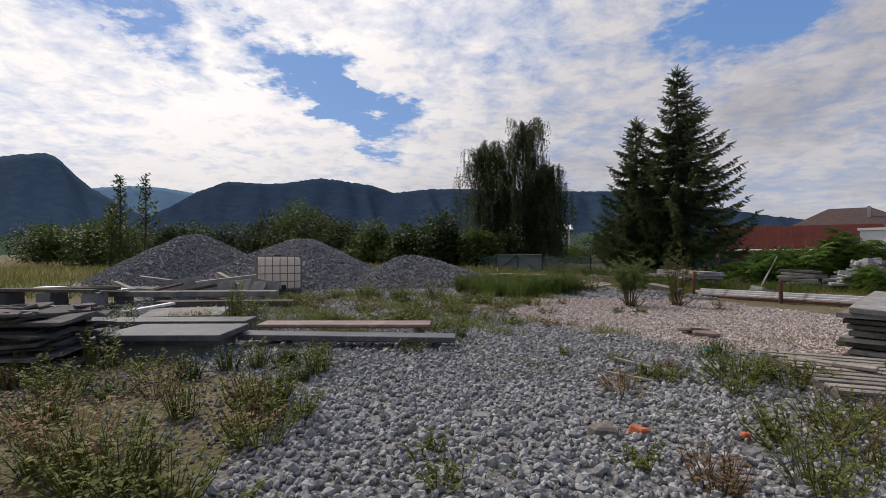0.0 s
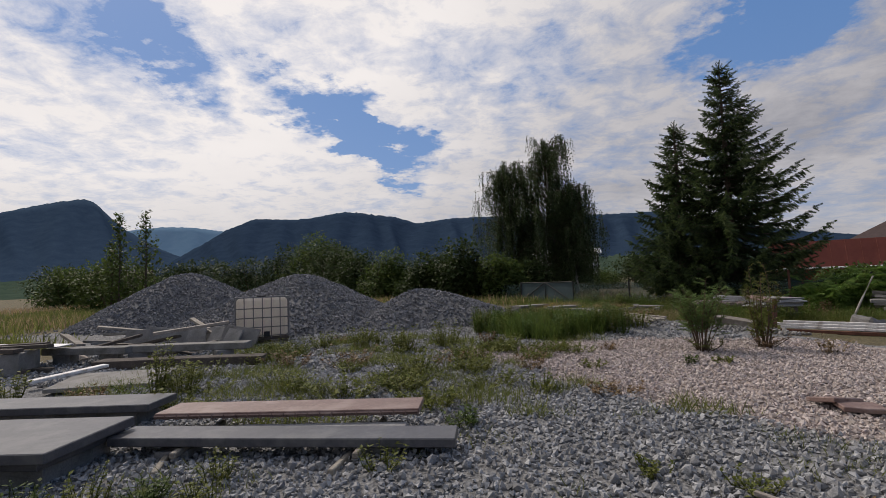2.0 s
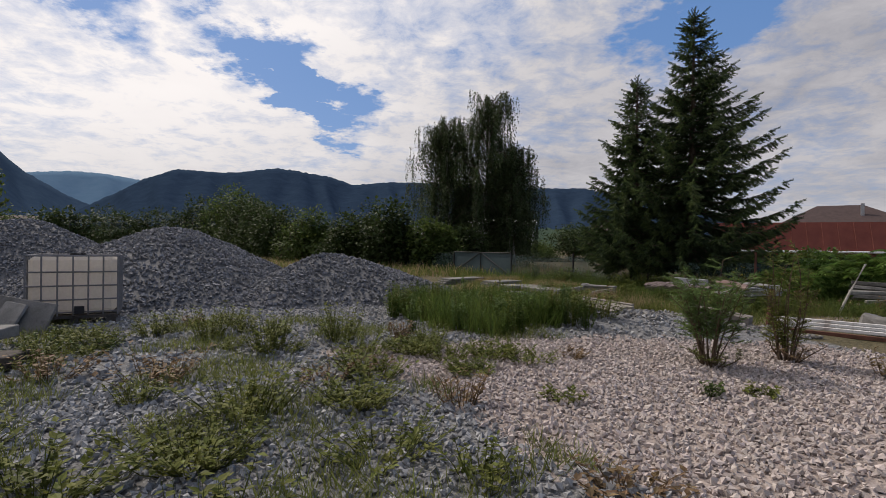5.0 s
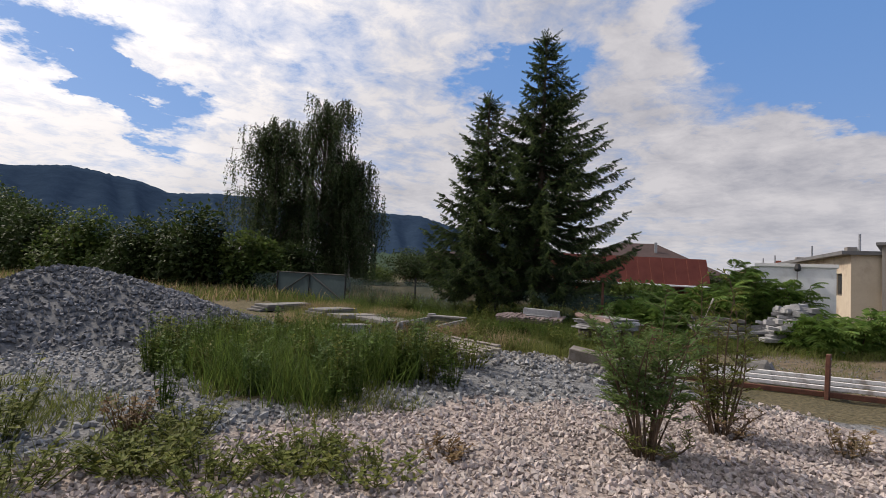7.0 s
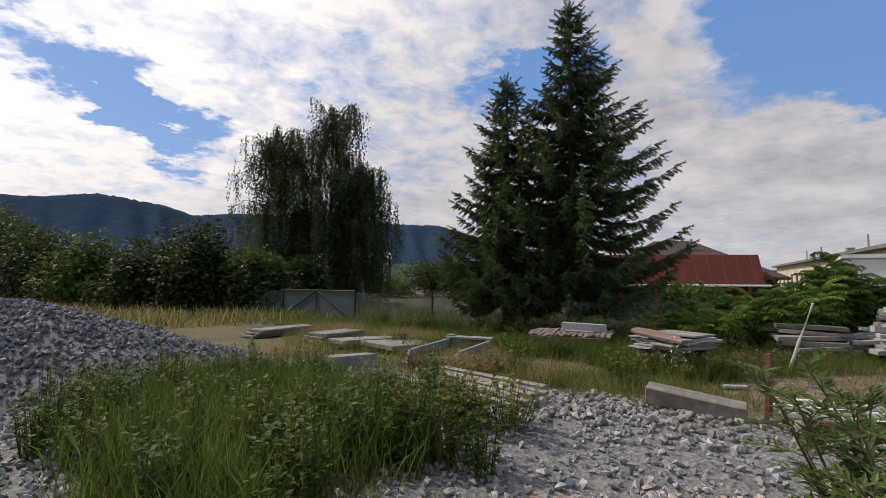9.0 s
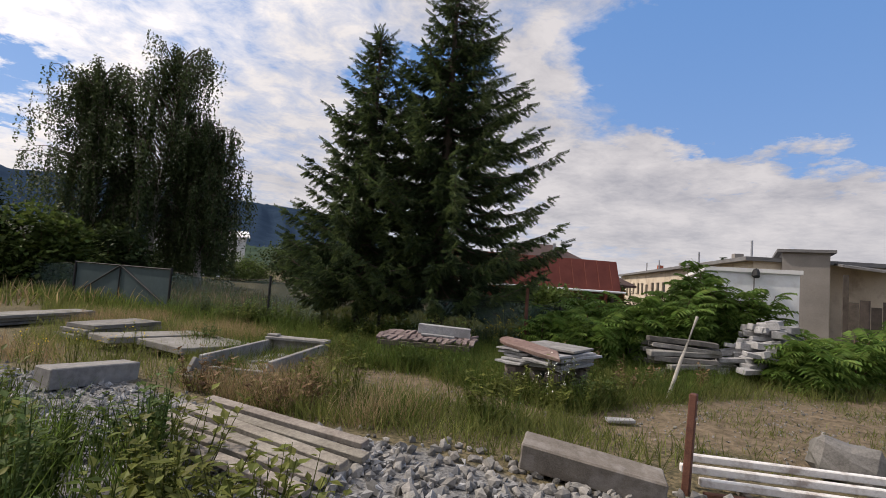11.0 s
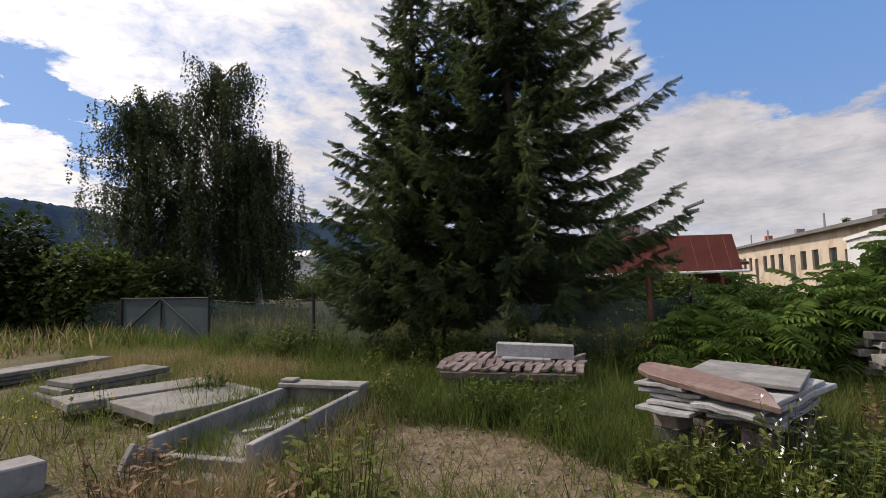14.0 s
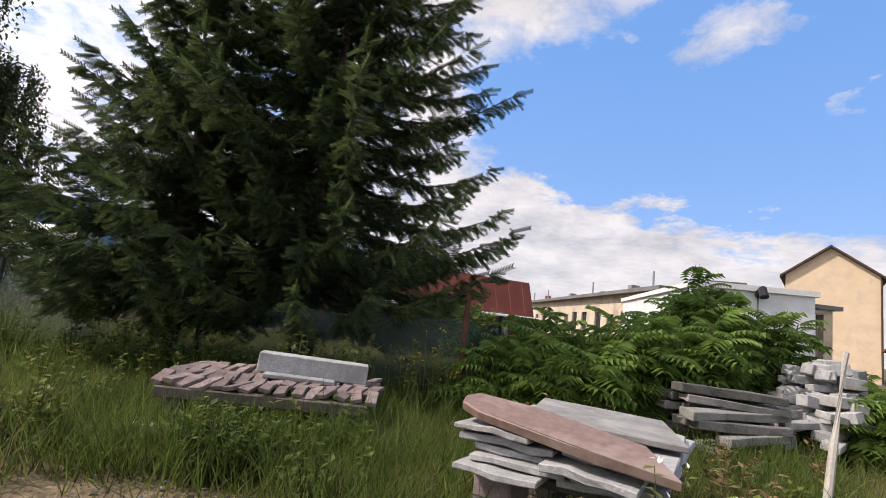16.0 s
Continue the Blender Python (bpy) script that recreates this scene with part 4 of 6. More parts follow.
for i, x in enumerate((-10.3, -9.2, -8.2)):
    slab("support_stone", "rough stone support under planks", "stone", 0.3, 0.7, 0.4, pose(x, 11.5, 0.0, 0, 0, 8 * i), OLDSTONE, 0.02, 0.01, 1, i)
slab("sheet", "bright metal sheet lying on the low stack", "sheet", 2.0, 0.5, 0.03, pose(-9.0, 12.2, 0.42, 0, 2, 6), STEEL)


# pallet and slab stack by the path
def pallet(m, label, n=9, L=1.35, W=1.3, mat=OLDWOOD):
    t = thing("pallet", label, "pallet", m)
    for i in range(3):
        part("bearer", block(0.09, L, 0.09, 0.004), DARKWOOD, t).matrix_basis = pose(-L / 2 + 0.1 + i * (L - 0.2) / 2, 0, 0.0)
    for i in range(n):
        y = -L / 2 + 0.06 + i * (L - 0.12) / (n - 1)
        part("board", block(W, 0.085, 0.025, 0.003, 0.003, 1, i), mat, t).matrix_basis = pose(0.01 * math.sin(i * 3), y, 0.09, 0, 0, 1.2 * math.sin(i * 2.1))
    return t


pallet(pose(4.15, 4.8, 0.02, 0, 3, -9) @ pose(0, 0, 0, 4, 0, 0), "grey weathered wooden pallet lying on gravel", 10, 1.35, 1.25)
slab("plank", "short pale plank lying across a pallet", "plank", 0.75, 0.12, 0.04, pose(4.0, 5.05, 0.15, 0, 0, -48), OLDWOOD, 0.005)
for i in range(8):
    slab("stone_slab", "rough dark slab in a stack beside a pallet", "stone slab", 1.5 + 0.12 * math.sin(i * 2), 1.1, 0.06, pose(5.85 + 0.07 * math.sin(i * 1.7), 6.0 + 0.05 * math.sin(i), 0.075 * i, 0, 0, 35 + 4 * math.sin(i * 2.2)), OLDSTONE if i % 2 else DARKWOOD, 0.015, 0.006, 1, i, "slabs of a stack beside a pallet")
slab("stone_slab", "flat grey slab topping a stack", "stone slab", 1.6, 1.0, 0.07, pose(5.8, 6.0, 0.62, 3, -4, 40), GRANITE, 0.006, 0.006, 1, 3)

# small debris on the gravel
slab("brick_piece", "broken orange brick lying on gravel", "brick", 0.15, 0.1, 0.065, pose(1.42, 3.55, -0.012, 14, 9, 40), TERRACOTTA, 0.022, 0.012, 2, 1)
slab("brick_piece", "small broken brick piece on gravel", "brick", 0.08, 0.055, 0.045, pose(2.15, 3.5, -0.008, 12, 15, 10), TERRACOTTA, 0.016, 0.01, 2, 2)
slab("stone", "pale brownish rubble stone on gravel", "stone", 0.15, 0.12, 0.09, pose(1.15, 3.55, -0.01, 8, 5, 20), BROWNSTONE, 0.035, 0.02, 2, 3)
slab("flat_stone", "flat pale stone lying on gravel", "stone", 0.16, 0.1, 0.04, pose(0.3, 3.9, 0.0, 6, 5, 20), OLDSTONE, 0.018, 0.012, 2, 4)
slab("flat_stone", "pinkish flat broken slab on pink gravel", "stone", 0.42, 0.3, 0.05, pose(4.05, 7.9, 0.04, -8, 6, 20), PINKSLAB, 0.012, 0.008, 1, 5)
slab("flat_stone", "pinkish flat broken slab on pink gravel", "stone", 0.36, 0.22, 0.05, pose(4.1, 7.65, 0.03, 4, 3, -10), PINKSLAB, 0.012, 0.008, 1, 6)
slab("stick", "thin grey stick lying on gravel", "stick", 0.035, 0.95, 0.03, pose(2.3, 5.35, 0.04, 3, 0, 38), OLDWOOD, 0.006, 0.004, 1, 2)
slab("stick", "thin grey stick lying on gravel", "stick", 0.03, 0.5, 0.025, pose(1.9, 5.0, 0.04, 3, 0, 55), OLDWOOD, 0.006, 0.004, 1, 4)
slab("plastic_scrap", "scrap of light blue plastic on gravel", "litter", 0.16, 0.07, 0.03, pose(3.45, 6.35, 0.03, 5, 8, 30), surface("light_blue_plastic", (0.12, 0.42, 0.55), (0.2, 0.55, 0.68), 8, 0.4, 0.1), 0.015, 0.01, 1, 7)
slab("flat_stone", "brown rubble block at the path's side", "stone", 0.4, 0.3, 0.16, pose(4.3, 3.55, 0.0, 0, 0, 30), MAUVE, 0.025, 0.02, 1, 8)


# white rails behind the pink gravel
def rails():
    t = thing("white_railing", "white painted railing lying along the gravel's edge", "railing")
    a, b = Vector((7.38, 14.15, 0.0)), Vector((10.5, 10.85, 0.0))
    d = (b - a).normalized()
    side = Vector((-d.y, d.x, 0))
    yaw = math.degrees(math.atan2(d.y, d.x))
    for i in range(3):
        c = (a + b) / 2 + side * (0.02 + 0.11 * i)
        r = part("rail", block((b - a).length + 0.2 * (i % 2), 0.05, 0.055, 0.006, 0.004, 1, i), WHITEWOOD, t)
        r.matrix_basis = pose(c.x, c.y, 0.1 + 0.05 * i, 0, 0, yaw)
    c = (a + b) / 2 - side * 0.07
    r = part("base_rail", block((b - a).length, 0.05, 0.07, 0.006), RUST, t, "rusty brown bottom rail")
    r.matrix_basis = pose(c.x, c.y, 0.02, 0, 0, yaw)
    for k in range(5):
        c = a + d * (0.3 + k * 0.95) + side * 0.12
        part("cross_piece", block(0.05, 0.36, 0.05, 0.004), DARKWOOD, t).matrix_basis = pose(c.x, c.y, 0.05, 0, 0, yaw)
    for x, y, hh, lean in ((7.27, 14.2, 0.72, 4), (8.72, 12.6, 0.62, -2)):
        p = thing("post", "short rusty brown steel post standing in gravel", "post", pose(x, y, level(x, y) - 0.02, 2, lean, 20))
        part("shaft", block(0.11, 0.05, hh, 0.006), RUST, p)
        for zz in (hh - 0.06, hh - 0.18):
            part("bolt_hole", Geo().tube([(0, -0.028, zz), (0, -0.02, zz)], 0.012, 8), STEEL, p)


rails()
slab("stone_block", "brownish cut stone beam lying on rubble", "stone", 0.95, 0.24, 0.18, pose(6.62, 14.55, level(6.6, 14.5) + 0.02, 6, 7, -52), BROWNSTONE, 0.008, 0.012, 1, 4)
slab("stone_block", "grey angular boulder beyond the railings", "stone", 0.6, 0.45, 0.32, pose(8.95, 13.75, 0.0, 10, 12, 20), OLDSTONE, 0.05, 0.06, 1, 6)
slab("stone_block", "flat grey stone beyond the railings", "stone", 0.7, 0.4, 0.12, pose(9.5, 13.2, 0.0, 2, 3, -40), OLDSTONE, 0.03, 0.03, 1, 7)

# grey boards on the gravel bank
bt = thing("board_stack", "grey weathered slats nailed together on the gravel", "slats", pose(4.68, 15.85, level(4.7, 15.8) + 0.07, 6, 2, -63))
for i in range(6):
    part("slat", block(1.6 - 0.1 * abs(math.sin(i)), 0.09, 0.04, 0.004, 0.006, 1, i), OLDWOOD, bt).matrix_basis = pose(0.06 * math.sin(i * 2), -0.3 + 0.125 * i, 0.05 + 0.012 * math.sin(i * 3), 0, 0, 2 * math.sin(i * 1.7))
for x in (-0.6, 0.55):
    part("cross_bar", block(0.09, 0.75, 0.05, 0.004), DARKWOOD, bt).matrix_basis = pose(x, 0, 0.0)


# grave kerb box and slabs in the meadow
def kerb_box():
    t = thing("grave_kerb", "grey terrazzo grave surround lying open in the grass", "grave kerb", pose(5.97, 19.52, 0, 0, 0, 46))
    L, W, h = 1.9, 0.92, 0.23
    part("base", block(L + 0.3, W + 0.36, 0.06, 0.01, 0.006, 1, 3), CONCRETE, t)
    for y in (-W / 2, W / 2):
        part("side", block(L, 0.07, h, 0.008, 0.002, 2, 4), GRANITE, t).matrix_basis = pose(0, y, 0.06)
    part("head", block(0.24, W + 0.1, 0.05, 0.01), GRANITE, t).matrix_basis = pose(L / 2 - 0.06, 0, 0.062 + h)
    part("end", block(0.07, W - 0.075, h, 0.008), GRANITE, t).matrix_basis = pose(L / 2 - 0.035, 0, 0.06)
    part("socket", block(0.14, 0.18, 0.035, 0.01), GRANITE, t).matrix_basis = pose(L / 2 - 0.08, W / 2 - 0.05, 0.114 + h)
    part("foot", block(0.07, W - 0.075, 0.1, 0.008), GRANITE, t).matrix_basis = pose(-L / 2 + 0.035, 0, 0.06)
    part("floor", block(L - 0.15, W - 0.08, 0.03, 0.004, 0.01, 2, 5), OLDSTONE, t).matrix_basis = pose(0, 0, 0.062)
    for i, (x, y) in enumerate(((0.55, 0.1), (0.2, -0.15), (-0.1, 0.12), (0.35, 0.22))):
        part("broken_piece", block(0.36 - 0.05 * i, 0.1, 0.025, 0.004, 0.01, 1, 2 + i), PALESTONE, t).matrix_basis = pose(x, y, 0.095, 4, 3, 30 + 47 * i)
    part("broken_corner", block(0.3, 0.06, 0.2, 0.008, 0.012, 1, 2), CONCRETE, t).matrix_basis = pose(-L / 2 - 0.14, W / 2 - 0.04, 0.05, 0, 28, -10)


kerb_box()
slab("stone_slab", "flat grey slab lying in the grass beside a kerb", "stone slab", 1.5, 1.0, 0.1, pose(5.35, 21.2, 0.06, 2, 3, 30), CONCRETE, 0.008, 0.01, 1, 1)
slab("stone_slab", "long grey slab lying in dry grass", "stone slab", 1.7, 0.6, 0.1, pose(4.75, 21.9, 0.1, 0, 2, 24), CONCRETE, 0.008, 0.01, 1, 2)
for i in range(3):
    slab("stone_slab", "thin grey slab in a low stack in the grass", "stone slab", 1.5 - 0.1 * i, 0.7, 0.07, pose(4.2 + 0.04 * i, 23.2, 0.02 + 0.08 * i, 0, 0, 28 + 3 * i), OLDSTONE, 0.008, 0.008, 1, i, "slabs of a low stack")
for i in range(3):
    slab("stone_slab", "thin grey slab in a far low stack", "stone slab", 2.1 - 0.1 * i, 0.6, 0.06, pose(3.0 + 0.05 * i, 25.2, 0.02 + 0.07 * i, 0, 0, 36 + 2 * i), OLDSTONE, 0.008, 0.008, 1, i, "slabs of a far low stack")
slab("stone_block", "grey cut stone beam lying at the gravel's edge", "stone", 0.95, 0.3, 0.22, pose(3.85, 19.1, 0.02, 0, 3, 30), GRANITE, 0.008, 0.012, 1, 9)


# plinth table of mauve tiles
def tile_table():
    t = thing("tile_stack_on_pallet", "mauve stone tiles stacked on a rough pallet", "tile stack", pose(8.8, 19.68, 0, 0, 0, -45))
    L, W = 1.75, 0.88
    for x in (-0.65, 0.6):
        for y in (-0.4, 0.35):
            part("foot", block(0.14, 0.14, 0.26, 0.01), DARKWOOD, t).matrix_basis = pose(x, y, 0)
    for y in (-0.42, 0, 0.4):
        part("bearer", block(L - 0.15, 0.1, 0.08, 0.006), DARKWOOD, t).matrix_basis = pose(0, y, 0.261)
    part("low_board", block(1.5, 0.12, 0.05, 0.006), OLDWOOD, t).matrix_basis = pose(-0.1, -0.62, 0.06)
    r = random.Random(5)
    for row in range(4):
        for i in range(15):
            x = -L / 2 + 0.06 + i * L / 15
            y = -W / 2 + 0.13 + row * W / 4
            part("tile", block(0.085 + 0.03 * r.random(), 0.22 + 0.08 * r.random(), 0.034, 0.004, 0.008, 1, i), MAUVE, t).matrix_basis = pose(x + r.uniform(-0.02, 0.02), y + r.uniform(-0.03, 0.03), 0.35 + 0.012 * row + r.uniform(0, 0.025), r.uniform(2, 12), r.uniform(-12, 12), r.uniform(-22, 6))
    return t


tile_table()
slab("stone_slab", "whitish stone bar resting on mauve tiles", "stone slab", 0.95, 0.17, 0.17, pose(9.1, 19.6, 0.43, 0, 2, -42), PALESTONE, 0.006, 0.008, 1, 3)
slab("stone_slab", "thin white stone strip on mauve tiles", "stone slab", 0.6, 0.12, 0.04, pose(8.93, 19.55, 0.41, 0, 2, -40), PALESTONE, 0.006, 0.008, 1, 4)


# stack of pale slabs with a red slab on top
def pale_stack():
    r = random.Random(3)
    m = pose(8.97, 16.93, 0, 0, 0, -80)
    for x, y, w in ((-0.4, -0.3, 0.22), (0.2, -0.28, 0.2), (-0.37, 0.3, 0.24), (0.22, 0.32, 0.2)):
        for k in range(3):
            slab("support_stone", "brown block under a slab stack", "stone", w, 0.2, 0.116, m @ pose(x + r.uniform(-0.02, 0.02), y, 0.117 * k, 0, 0, r.uniform(-9, 9)), MAUVE if k != 1 else SLATE, 0.014, 0.01, 1, int(10 * x + 5 + k), "blocks under the slab stack")
    slab("plank", "dark board bearing the pale slab stack", "plank", 1.0, 0.12, 0.04, m @ pose(-0.09, -0.3, 0.352, 0, 0, 2), DARKWOOD, 0.006, 0.004, 1, 3)
    slab("plank", "dark board bearing the pale slab stack", "plank", 0.95, 0.12, 0.04, m @ pose(-0.08, 0.3, 0.352, 0, 0, -3), DARKWOOD, 0.006, 0.004, 1, 4)
    for i in range(5):
        for half in (0, 1):
            p = m @ pose(-0.33 + 0.46 * half + r.uniform(-0.06, 0.06), 0.03 + r.uniform(-0.08, 0.08), 0.393 + i * 0.041, r.uniform(-1, 1), r.uniform(-1, 1), r.uniform(-5, 5))
            slab("stone_slab", "rough pale stone slab in a stack", "stone slab", 0.49 - 0.09 * r.random(), 0.95 + 0.14 * r.random(), 0.038 - 0.008 * r.random(), p, PALESTONE, 0.02, 0.005, 3, i * 2 + half, "slabs of the pale stack")
    slab("stone_slab", "smooth grey slab topping the pale stack", "stone slab", 0.74, 0.95, 0.03, m @ pose(-0.02, 0.18, 0.612, -2, 2, 12), GRANITE, 0.002, 0.005, 1, 3)
    bm = bmesh.new()
    outline = [(-0.53, 0.03), (-0.49, 0.11), (-0.18, 0.14), (0.37, 0.1), (0.55, -0.11), (0.22, -0.12), (-0.37, -0.1), (-0.5, -0.05)]
    low = [bm.verts.new((x, y, 0)) for x, y in outline]
    high = [bm.verts.new((x, y, 0.05)) for x, y in outline]
    bm.faces.new(low[::-1])
    bm.faces.new(high)
    for i in range(len(outline)):
        j = (i + 1) % len(outline)
        bm.faces.new((low[i], low[j], high[j], high[i]))
    bmesh.ops.bevel(bm, geom=bm.edges[:], offset=0.008, segments=1, affect="EDGES")
    ob = part("stone_slab", bm, PINKSLAB)
    ob.matrix_basis = m @ pose(-0.1, -0.4, 0.6, 13, 5, -4)
    tagged(ob, "long reddish slab with a pointed end on the pale stack", "stone slab")


pale_stack()
slab("stone_scrap", "small white stone scrap on the sandy path", "stone", 0.32, 0.1, 0.04, pose(8.6, 15.6, 0.02, 0, 0, -30), PALESTONE, 0.01, 0.008, 1, 4)


# heap of stone offcuts, timber-like stone beams and a leaning pole
def offcuts():
    r = random.Random(11)
    for i in range(26):
        row = i // 4
        p = pose(12.6 + 0.22 * r.uniform(-1, 1), 17.0 + 0.16 * r.uniform(-1, 1), 0.098 * row + 0.01, r.uniform(-2, 2), r.uniform(-3, 3), -35 + r.uniform(-12, 12)) @ pose(0, -0.33 + 0.22 * (i % 4), 0)
        slab("stone_beam", "dark weathered stone beam in a stack", "stone beam", 0.85 + 0.5 * r.random(), 0.15 + 0.05 * r.random(), 0.09 - 0.02 * r.random(), p, OLDSTONE if i % 3 else SLATE, 0.022, 0.008, 2, i, "stacked stone beams")
    for i in range(150):
        a, d = r.uniform(0, 6.28), abs(r.gauss(0, 0.6))
        x, y = 14.15 + 1.25 * d * math.cos(a) + 0.0, 16.15 + 0.6 * d * math.sin(a)
        z = max(0.0, 1.02 - 0.7 * d) * r.uniform(0.45, 1.0)
        s = (r.uniform(0.4, 0.85), r.uniform(0.1, 0.22), r.uniform(0.06, 0.13))
        slab("stone_offcut", "pale cut stone offcut in a heap", "stone offcut", *s, pose(x, y, z, r.uniform(-14, 14), r.uniform(-14, 14), r.choice((-30, 60, -50, 10)) + r.uniform(-18, 18)), PALESTONE, 0.008, 0.006, 0, i, "offcuts of the heap")
    for i in range(30):
        x, y = 16.8 + r.gauss(0, 0.9), 14.2 + r.gauss(0, 0.5)
        slab("stone_offcut", "pale cut stone offcut in a second heap", "stone offcut", r.uniform(0.3, 0.6), 0.16, 0.1, pose(x, y, max(0.0, 0.42 - 0.4 * math.hypot(x - 16.8, 1.6 * (y - 14.2))) * r.random(), r.uniform(-12, 12), r.uniform(-12, 12), r.uniform(0, 180)), PALESTONE, 0.008, 0.006, 0, i, "offcuts of the second heap")
    pole = thing("leaning_pole", "thin pale wooden pole leaning in the grass", "pole")
    part("shaft", Geo().tube([(10.35, 16.05, -0.05), (10.62, 16.0, 0.55), (10.92, 15.94, 1.17)], [0.026, 0.025, 0.022], 8), PALEWOOD, pole)
    red = thing("red_machine", "red painted steel loader frame with an upright mast", "machine", pose(24.5, 14.0, 0, 0, 0, -60))
    part("mast", block(0.16, 0.16, 2.3, 0.01), REDPAINT, red)
    part("beam", block(2.2, 0.2, 0.22, 0.01), REDPAINT, red).matrix_basis = pose(0.9, 0, 0.9)
    part("base", block(2.4, 1.0, 0.8, 0.03), RUST, red).matrix_basis = pose(0.9, 0, 0)


offcuts()


# trees
def aim(d):
    """Turns whose y axis follows the directions d, with z as far up as can be."""
    d = d / (np.linalg.norm(d, axis=1)[:, None] + 1e-9)
    ref = np.where(abs(d[:, 2:3]) > 0.95, np.array([[1.0, 0, 0]]), np.array([[0, 0, 1.0]]))
    x = np.cross(d, ref)
    x /= np.linalg.norm(x, axis=1)[:, None]
    z = np.cross(x, d)
    return np.stack([x, d, z], 2)


def sprig():
    """A needle sprig along +y, of unit length: a few thin fans."""
    v, f = [], []
    for k in range(8):
        y = 0.11 * k
        for s in (-1, 1):
            w = 0.15 * (1 - 0.05 * k)
            b = len(v)
            v += [(0, y, 0), (0, y + 0.06, 0.01), (s * w, y + 0.17, -0.03), (s * w * 0.9, y + 0.12, -0.04)]
            f.append((b, b + 1, b + 2, b + 3) if s < 0 else (b, b + 3, b + 2, b + 1))
        b = len(v)
        v += [(0, y, 0), (0, y + 0.09, 0), (0.02, y + 0.19, 0.13), (-0.02, y + 0.13, 0.13)]
        f.append((b, b + 1, b + 2, b + 3))
    return np.array(v), np.array(f)


SPRIG = sprig()


def spruce(x, y, H, R, label, seed, skirt=0.5, lean=(0, 0), gaps=0.0, heavy=(0, 0), widest=2.9):
    t = thing("spruce_tree", label, "tree", pose(x, y, 0))
    r = np.random.default_rng(seed)
    zs = np.linspace(-0.1, H, 14)
    path = np.stack([lean[0] * (zs / H) ** 2, lean[1] * (zs / H) ** 2, zs], 1)
    part("trunk", Geo().tube(path, 0.2 * (1 - zs / H * 0.95), 9), BARK, t, smooth=True)
    wood, starts, ways, sizes, tips = Geo(), [], [], [], []
    z = skirt
    while z < H - 0.25:
        f = z / H
        reach = R * (1 - f) ** 1.08 + 0.12
        k = int(5 + 5 * (1 - f))
        off = r.uniform(0, 6.28)
        for i in range(k):
            if r.random() < gaps:
                continue
            a = off + 2 * np.pi * i / k + r.uniform(-0.25, 0.25)
            L = reach * r.uniform(0.62, 1.2) * (1 + heavy[0] * math.cos(a) + heavy[1] * math.sin(a))
            L = min(L, 0.72 * widest) if z < 1.6 else min(L, widest + r.uniform(-0.3, 0.2))
            n = max(4, int(L / 0.125))
            s = np.linspace(0, 1, n)
            rise = (0.28 * f - 0.14) * L
            zz = z + r.uniform(-0.12, 0.12) + rise * s - 0.27 * L * np.sin(s * 2.5) * (1 - f) + 0.16 * L * s ** 3
            cx, cy = lean[0] * f * f, lean[1] * f * f
            bend = r.uniform(-0.15, 0.15)
            pts = np.stack([cx + L * s * np.cos(a + bend * s), cy + L * s * np.sin(a + bend * s), zz], 1)
            wood.tube(pts[:: max(1, n // 5)], np.linspace(0.03, 0.008, len(pts[:: max(1, n // 5)])), 4)
            along = np.array([np.cos(a), np.sin(a), 0])
            side = np.array([-np.sin(a), np.cos(a), 0])
            for j in range(1, n):
                q = s[j]
                m = 9
                for _ in range(m):
                    w = r.uniform(-1, 1)
                    d = along * r.uniform(0.35, 0.9) + side * w * 0.9 + np.array([0, 0, r.uniform(-0.95, 0.1)])
                    starts.append(pts[j] + r.normal(0, 0.03, 3))
                    ways.append(d)
                    sizes.append(r.uniform(0.16, 0.31) * (0.75 + 0.35 * np.sin(q * 3)) * (0.55 + 0.55 * min(1, L)))
                    tips.append(q)
            starts.append(pts[-1])
            ways.append(along + np.array([0, 0, 0.35]))
            sizes.append(0.35)
            tips.append(1.0)
        z += r.uniform(0.2, 0.3) * (0.7 + 0.5 * (1 - f))
    for q in range(12):
        starts.append(np.array([lean[0], lean[1], H - 0.06 * q]))
        a = q * 2.4
        ways.append(np.array([np.cos(a) * 0.6, np.sin(a) * 0.6, 1.0]))
        sizes.append(0.16 + 0.03 * q)
        tips.append(0.5)
    starts, ways, sizes, tips = np.array(starts), np.array(ways), np.array(sizes), np.array(tips)
    part("branch_work", wood, BARK, t)
    # lighter outer sprigs: fresh shoots, plus sunlight on the sprays put into colour
    fresh = (tips > 0.62) & (r.random(len(tips)) < 0.6)
    for sel, mat, nm in ((~fresh, SPRUCE, "crown"), (fresh, SPRUCETIP, "shoot_growth")):
        g = Geo().many(SPRIG[0], SPRIG[1], starts[sel], aim(ways[sel]), sizes[sel])
        part(nm, g, mat, t)


spruce(10.6, 22.0, 9.7, 3.45, "tall dark green spruce with drooping branches behind the fence", 3, 1.25, heavy=(0.15, -0.11))
spruce(9.25, 23.3, 7.75, 2.75, "shorter dark spruce close beside a taller one", 8, 1.1, heavy=(-0.02, -0.06), widest=2.1)


